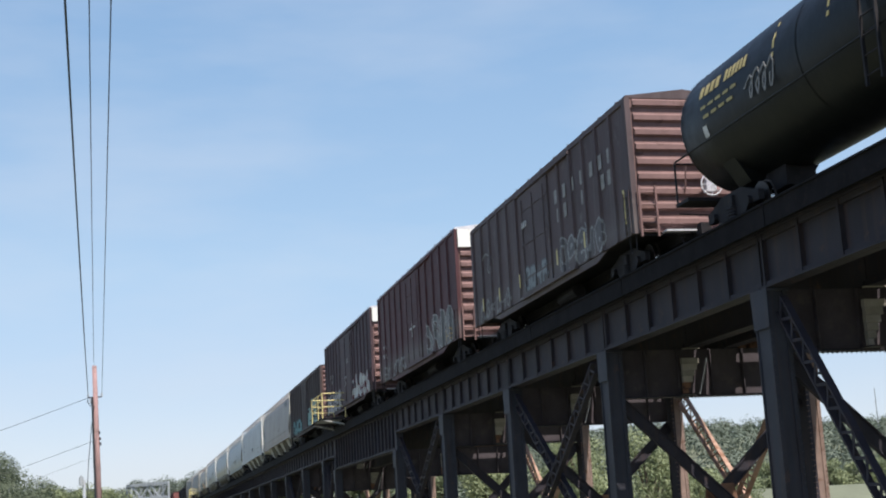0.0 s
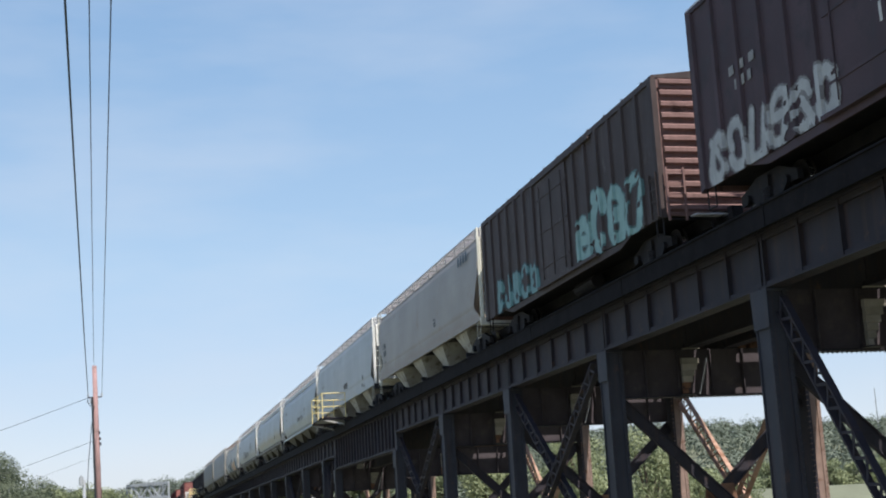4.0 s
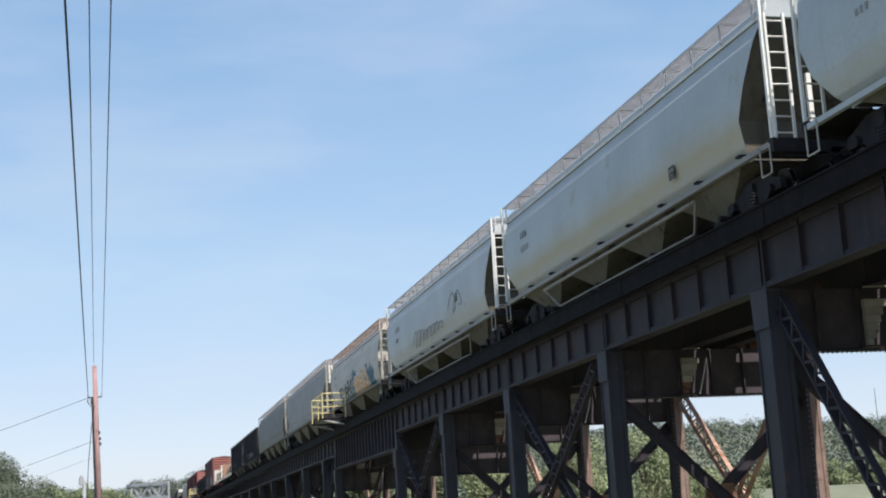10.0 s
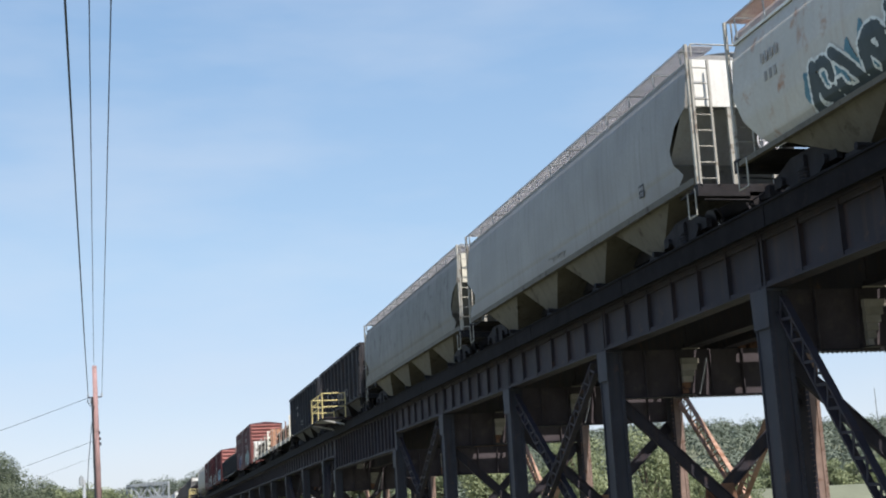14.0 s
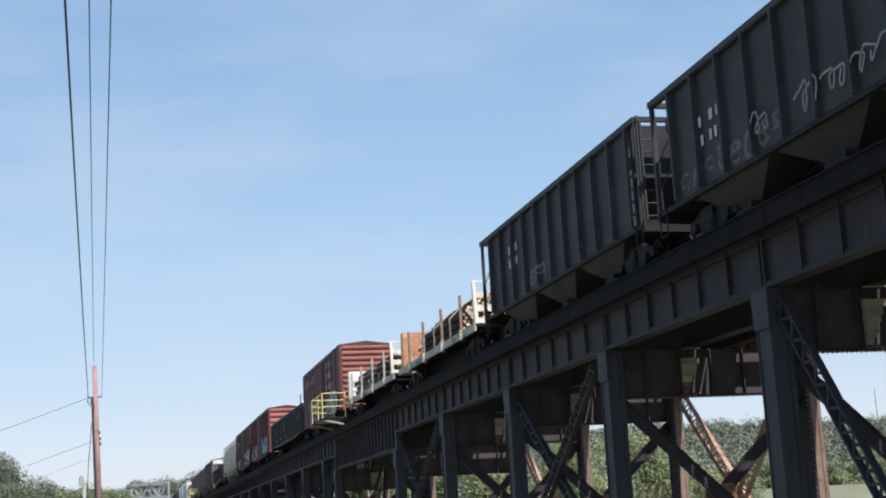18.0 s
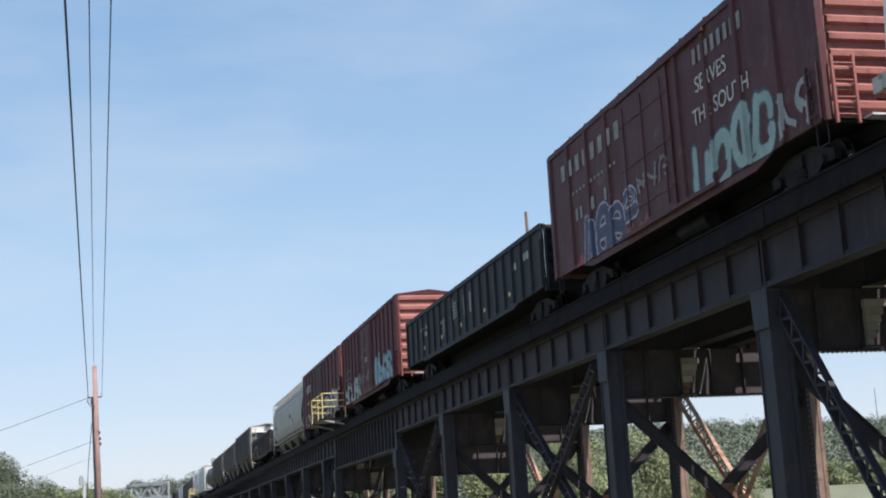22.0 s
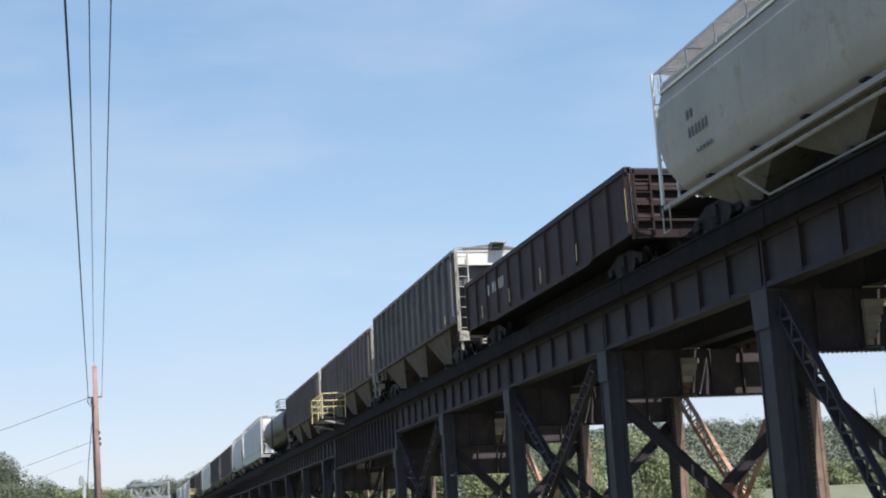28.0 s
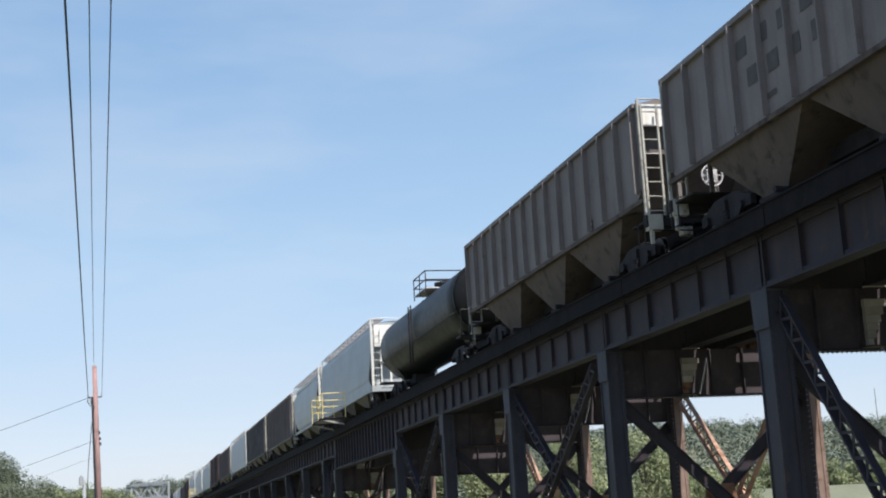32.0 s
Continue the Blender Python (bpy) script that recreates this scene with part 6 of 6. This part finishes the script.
    stained = painted(("hopper_stained_tagged", ((0.50, 0.48, 0.44), 0.55, 0.0, 0.14, 0.6, 14, (0.34, 0.19, 0.12), 0.24, 0.2)), [(-6.1, 0.7, 1.02, 2.5, NAVY, None, 31, 0.9, 0.2), (-4.6, 0.0, 1.12, 2.3, ORANGE, (0.74, 0.72, 0.64), 32, 0.45, 0.2), (0.3, 5.3, 1.02, 2.15, (0.09, 0.2, 0.26), None, 38, 0.8, 0.3), (0.5, 4.9, 1.05, 2.2, (0.06, 0.075, 0.08), (0.68, 0.7, 0.68), 33, 0.45, 0.2)])
    c = couple_up(hopper("rust-stained covered hopper with orange and blue graffiti", 16.24, 4.05, stained, "round", 3, M_CHUTE, M_DIRTYWHITE, rusty_roof, boardm=rusty_roof, front=[(1, 0.0), (0.65, 0.5), (0.4, 0.45), (0, 1.05)], knee=0.72, cut=1.2, sill=1.1, sillm=M_CHUTE), 206.24, 222.49)
    bars(c, -1.556, [(5.9, 2.75, 0.8, 0.2, 4), (6.0, 2.35, 0.6, 0.2, 3)], M_TANDARK)
    c = couple_up(hopper("dull grey covered hopper with four chutes", 20.46, 4.2, M_DULLGREY, "flat", 4, M_CHUTE, M_WHITE, frac=0.46, knee=0.6, cut=1.2, sill=1.36, beamm=M_TRUCK, sillm=M_CHUTE, front=DULL_FRONT), 224.54, 245.00)
    label_plate(c, -1.556, -7.1, 1.82)
    scribble(c, -1.556, -1.0, 0.4, 1.5, 1.75, 26, M_TANDARK, 0.02, 3)
    c = couple_up(hopper("streaked grey covered hopper with four chutes", 20.46, 4.2, painted(("hopper_streaked_grey", ((0.20, 0.20, 0.195), 0.6, 0.0, 0.18, 0.6, 14, (0.11, 0.105, 0.10), 0.26, 0.7)), (), (1.5, 0.9, (0.15, 0.13, 0.095), 0.6)), "flat", 4, M_CHUTE, M_CREAM, frac=0.46, knee=0.6, cut=1.2, sill=1.36, beamm=M_TRUCK, sillm=M_CHUTE, front=DULL_FRONT), 246.44, 266.89)
    coal_i = painted(("coal_hopper_black_tagged", ((0.042, 0.041, 0.047), 0.6, 0.0, 0.35, 0.8, 20, (0.07, 0.05, 0.042), 0.25, 0.4)), [(1.0, 6.2, 1.1, 1.7, (0.12, 0.12, 0.125), None, 41, 0.25, 0.6)])
    c = couple_up(hopper("black ribbed open coal hopper with white scribbles", 14.90, 3.76, coal_i, "rib", 3, M_COAL, nrib=11, open_top=True, cut=1.2, knee=0.5), 268.23, 283.13)
    for k, y in enumerate((-3.35, -2.45, -1.4, -0.4, 1.6)):
        scribble(c, -1.62, y, y + 0.72, 1.35, 1.95, 50 + k, M_CHALKY, 0.022, 2)
    bars(c, -1.52, [(4.75, 2.38, 0.4, 0.24, 1), (3.8, 2.4, 0.7, 0.24, 2), (4.7, 1.95, 0.55, 0.24, 2), (3.75, 1.96, 0.75, 0.24, 3)], M_LETTER)
    coal_j = painted(("coal_hopper_black_worn", ((0.042, 0.043, 0.051), 0.6, 0.0, 0.35, 0.8, 20, (0.06, 0.046, 0.04), 0.25, 0.4)), [(-5.5, -2.0, 1.2, 2.2, (0.03, 0.034, 0.05), None, 43, 0.6, 0.6), (0.5, 2.2, 1.2, 1.8, (0.16, 0.16, 0.16), None, 44, 0.25, 0.7)])
    c = couple_up(hopper("black ribbed open coal hopper with white stencils", 15.01, 3.74, coal_j, "rib", 3, M_COAL, nrib=11, open_top=True, cut=1.2, knee=0.5), 284.16, 299.17)
    bars(c, -1.52, [(3.3, 2.65, 1.1, 0.26, 4), (3.3, 2.2, 1.1, 0.26, 4)], M_LETTER)
    car, ld = bulkhead_flat("bulkhead flat car loaded with dark poles", 13.98, M_CREAM, M_RUSTORANGE, "logs", (-5.09, -1.93, 1.44, 4.36), -6.58, 6.37)
    bars(car, -1.506, [(2.2, 0.86, 1.2, 0.2, 3), (-4.2, 0.86, 0.8, 0.16, 2)], M_LETTERD)
    couple_up(car, 300.92, 314.90, ld)
    car, ld = bulkhead_flat("bulkhead flat car loaded with dark pipes", 13.77, M_CREAM, M_WHITE, "pipes", (-4.75, -1.59, 1.61, 4.73), -5.91, 6.17)
    bars(car, -1.506, [(0.2, 0.86, 1.4, 0.2, 4), (4.4, 0.88, 1.2, 0.14, 6)], M_LETTERD)
    couple_up(car, 316.23, 330.01, ld)
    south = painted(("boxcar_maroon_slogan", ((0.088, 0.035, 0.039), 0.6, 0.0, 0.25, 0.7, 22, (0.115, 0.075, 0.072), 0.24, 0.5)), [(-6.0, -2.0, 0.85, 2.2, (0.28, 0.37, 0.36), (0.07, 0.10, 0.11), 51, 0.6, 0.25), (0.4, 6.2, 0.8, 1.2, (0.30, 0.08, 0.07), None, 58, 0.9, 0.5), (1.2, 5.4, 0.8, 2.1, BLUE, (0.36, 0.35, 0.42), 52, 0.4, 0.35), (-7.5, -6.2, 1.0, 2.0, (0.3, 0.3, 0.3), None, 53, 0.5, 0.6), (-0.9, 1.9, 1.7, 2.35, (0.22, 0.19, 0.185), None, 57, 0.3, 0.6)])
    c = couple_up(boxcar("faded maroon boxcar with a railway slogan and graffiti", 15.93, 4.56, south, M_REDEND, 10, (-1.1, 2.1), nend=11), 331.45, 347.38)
    words(c, "SERVES", -1.576, -2.55, 3.15, 0.52, M_LETTER)
    words(c, "THE SOUTH", -1.576, -2.3, 2.45, 0.52, M_LETTER)
    bars(c, -1.576, [(-5.0, 3.8, 2.6, 0.36, 8), (2.2, 3.55, 5.0, 0.46, 8), (5.35, 2.17, 0.7, 0.34, 2), (4.35, 2.2, 0.5, 0.34, 1), (3.05, 2.2, 0.7, 0.34, 2), (2.6, 2.95, 3.6, 0.09, 12)], M_CHALKY, "name_bar")
    part("end_number", Shape().box(0.2, -7.88, 4.15, 1.3, -7.865, 4.3), M_LETTER, c)
    c = couple_up(gondola("black ribbed gondola with white stencils", 20.15, 2.85, M_GONBLACK, 20), 348.61, 368.76)
    bars(c, -1.56, [(5.9, 2.1, 0.5, 0.16, 2), (6.7, 2.05, 0.6, 0.16, 3), (5.9, 1.8, 0.7, 0.17, 3), (-7.2, 2.0, 0.6, 0.24, 2), (-8.6, 2.1, 0.6, 0.24, 3)], M_LETTER)
    bars(c, -1.56, [(-1.35, 1.6, 0.55, 0.75, 1), (-0.45, 1.62, 0.55, 0.75, 1), (1.4, 1.7, 0.6, 0.85, 1)], M_CHALKY, "faded_emblem")
    scribble(c, -1.56, 2.7, 3.5, 1.45, 2.4, 71, M_CHALKY, 0.05, 2)
    bars(c, -1.56, [(0.9, 1.75 + 0.13 * k, 1.0, 0.08, 1) for k in range(5)], M_CHALKY, "striped_emblem")
    bars(c, -1.56, [(y, 1.28, 0.42, 0.14, 1) for y in (-6.4, -3.2, 0.2, 3.4, 6.6)], M_YELLOW, "reflector_strip")
    part("stake", Shape().tube((-1.42, -8.35, 1.1), (-1.42, -8.22, 3.68), 0.05, 8), M_RUSTLITE, c)
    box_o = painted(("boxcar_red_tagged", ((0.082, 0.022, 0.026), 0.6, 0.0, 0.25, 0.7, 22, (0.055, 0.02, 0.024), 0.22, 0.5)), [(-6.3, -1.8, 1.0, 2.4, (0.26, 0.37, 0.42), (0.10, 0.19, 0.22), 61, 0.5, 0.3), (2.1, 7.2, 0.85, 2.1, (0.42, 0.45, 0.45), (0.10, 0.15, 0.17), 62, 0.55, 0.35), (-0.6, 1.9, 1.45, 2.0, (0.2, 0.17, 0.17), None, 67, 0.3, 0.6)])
    c = couple_up(boxcar("red oxide ribbed boxcar with pale blue graffiti", 15.93, 4.56, box_o, M_REDEND, 15, (-1.22, 2.12), nend=8), 370.82, 386.75)
    bars(c, -1.576, [(y, z, 0.5, 0.24, 2) for z in (2.52, 2.13) for y in (6.45, 5.55, 4.65)], M_CHALKY)
    part("door_label", Shape().box(-1.62, -0.05, 2.5, -1.612, 0.65, 2.7), M_LETTER, c)
    bars(c, -1.62, [(1.3, 2.8, 0.4, 0.14, 1), (0.0, 3.1, 1.2, 0.05, 9)], M_CHALKY, "door_stencil")
    box_p = painted(("boxcar_red_tagged_low", ((0.082, 0.022, 0.026), 0.6, 0.0, 0.25, 0.7, 22, (0.055, 0.02, 0.024), 0.22, 0.5)), [(-7.7, -1.8, 0.92, 2.25, (0.38, 0.36, 0.32), (0.13, 0.16, 0.2), 64, 0.5, 0.3), (3.0, 7.3, 0.9, 1.8, (0.33, 0.31, 0.31), None, 65, 0.35, 0.55)])
    c = couple_up(boxcar("red oxide boxcar with a grey door and white graffiti", 16.04, 4.54, box_p, M_REDEND, 11, (-1.1, 1.85), doorm=M_DOORGREY, nend=8), 387.88, 403.91)
    bars(c, -1.576, [(4.6, 3.2, 2.2, 0.5, 3), (4.9, 2.4, 1.4, 0.22, 5)], M_LETTER)
    c = couple_up(hopper("cream rounded covered hopper with dark stencils", 19.32, 4.3, M_CREAMHOP, "round", 4, M_CHUTE, M_GREY, pipes=True, knee=0.5, cut=1.1, sill=1.13), 404.63, 423.96)
    bars(c, -1.556, [(7.5, 2.72, 0.4, 0.22, 2), (6.75, 2.28, 1.1, 0.24, 6), (6.6, 1.85, 0.9, 0.1, 5)], M_LETTERD)
    scribble(c, -1.556, -2.4, -1.3, 2.45, 2.85, 28, M_FADEDTAG, 0.025, 5)
    label_plate(c, -1.556, -3.4, 2.2)
    c = couple_up(gondola("rusty brown ribbed gondola with pale stencils", 16.65, 2.65, M_GONBROWN, 13), 425.91, 442.56)
    bars(c, -1.56, [(5.2, 1.75, 0.6, 0.36, 2), (4.3, 1.75, 0.6, 0.36, 2), (3.4, 1.75, 0.7, 0.36, 3)], M_LETTER)
    bars(c, -1.64, [(y, 1.05, 0.1, 0.46, 1) for y in (-4.33, -0.92, 2.5, 5.95)] + [(-8.3, 1.25, 0.08, 0.86, 1)], M_YELLOW, "reflector_strip")
    c = couple_up(hopper("grimy grey ribbed covered hopper", 17.17, 4.38, M_RIBGREY, "rib", 3, M_RIBCHUTE, M_GREY, nrib=15, rail=False, cut=1.3, knee=0.5, sill=1.64), 444.21, 461.38)
    bars(c, -1.5, [(5.2, 3.3, 1.6, 0.4, 3)], M_GHOST)
    part("patch", Shape().box(-1.502, -6.7, 1.8, -1.496, -6.35, 2.12), M_YELLOW, c, "yellow painted square")
    label_plate(c, -1.5, -5.5, 1.98)
    c = couple_up(hopper("grimy grey ribbed covered hopper with faded letters", 17.47, 4.12, M_RIBBROWN, "rib", 3, M_RIBCHUTE, M_GREY, nrib=15, rail=False, cut=1.3, knee=0.5, sill=1.64), 462.40, 479.88)
    bars(c, -1.5, [(0.6, 3.2, 4.6, 0.4, 5), (1.2, 2.5, 3.6, 0.4, 4), (3.2, 2.0, 0.8, 0.12, 1)], M_GHOST)
    label_plate(c, -1.5, 5.0, 1.75)
    c = couple_up(hopper("grimy brown-grey ribbed covered hopper", 17.47, 4.12, M_RIBBROWN, "rib", 3, M_RIBCHUTE, M_GREY, nrib=15, rail=False, cut=1.3, knee=0.5, sill=1.64), 481.42, 498.89)
    label_plate(c, -1.5, -4.8, 1.8)
    couple_up(tank_car("black tank car with a railed dome platform", 16.65, M_TANK), 500.44, 517.09)
    couple_up(hopper("blue-grey covered hopper with white end frames", 17.68, 4.3, M_BLUEGREY, "flat", 3, M_CHUTE, M_WHITE), 518.94, 536.62)
    couple_up(hopper("light grey covered hopper with two chutes", 12.75, 4.3, M_GREY, "round", 2, M_CHUTE, M_GREY), 537.96, 550.70)
    s = 552.2
    plan = ["rust", "rib", "grey", "rust", "box", "blue", "grey", "blue", "box", "rib", "grey", "grey", "box"]
    for i, kind in enumerate(plan):
        if kind == "box":
            c, ln = boxcar("brown ribbed boxcar far down the train", 15.5, 4.4, M_BROWN, M_BROWNEND, 12, (-1.0, 1.6)), 15.5
        elif kind in ("rib", "rust"):
            c, ln = hopper("grimy ribbed covered hopper far down the train", 17.6, 4.2, M_RIBBROWN if kind == "rust" else M_RIBGREY, "rib", 3, M_CHUTE, M_GREY, nrib=14, rail=False, cut=1.6), 17.6
        else:
            c, ln = hopper("grey covered hopper far down the train", 18.6, 4.2, M_GREY if kind == "grey" else M_BLUEGREY, "flat", 4, M_CHUTE, M_WHITE), 18.6
        couple_up(c, s, s + ln)
        s += ln + 1.7


build_train()


def motions():
    for group, mid in TRAIN:
        for ob in group:
            walk(ob, [(t, pose(TRACK_X, mid - SPEED * t, RAIL_Z)) for t in (0.0, 8.0, 16.0, 24.0, 32.0)])


motions()
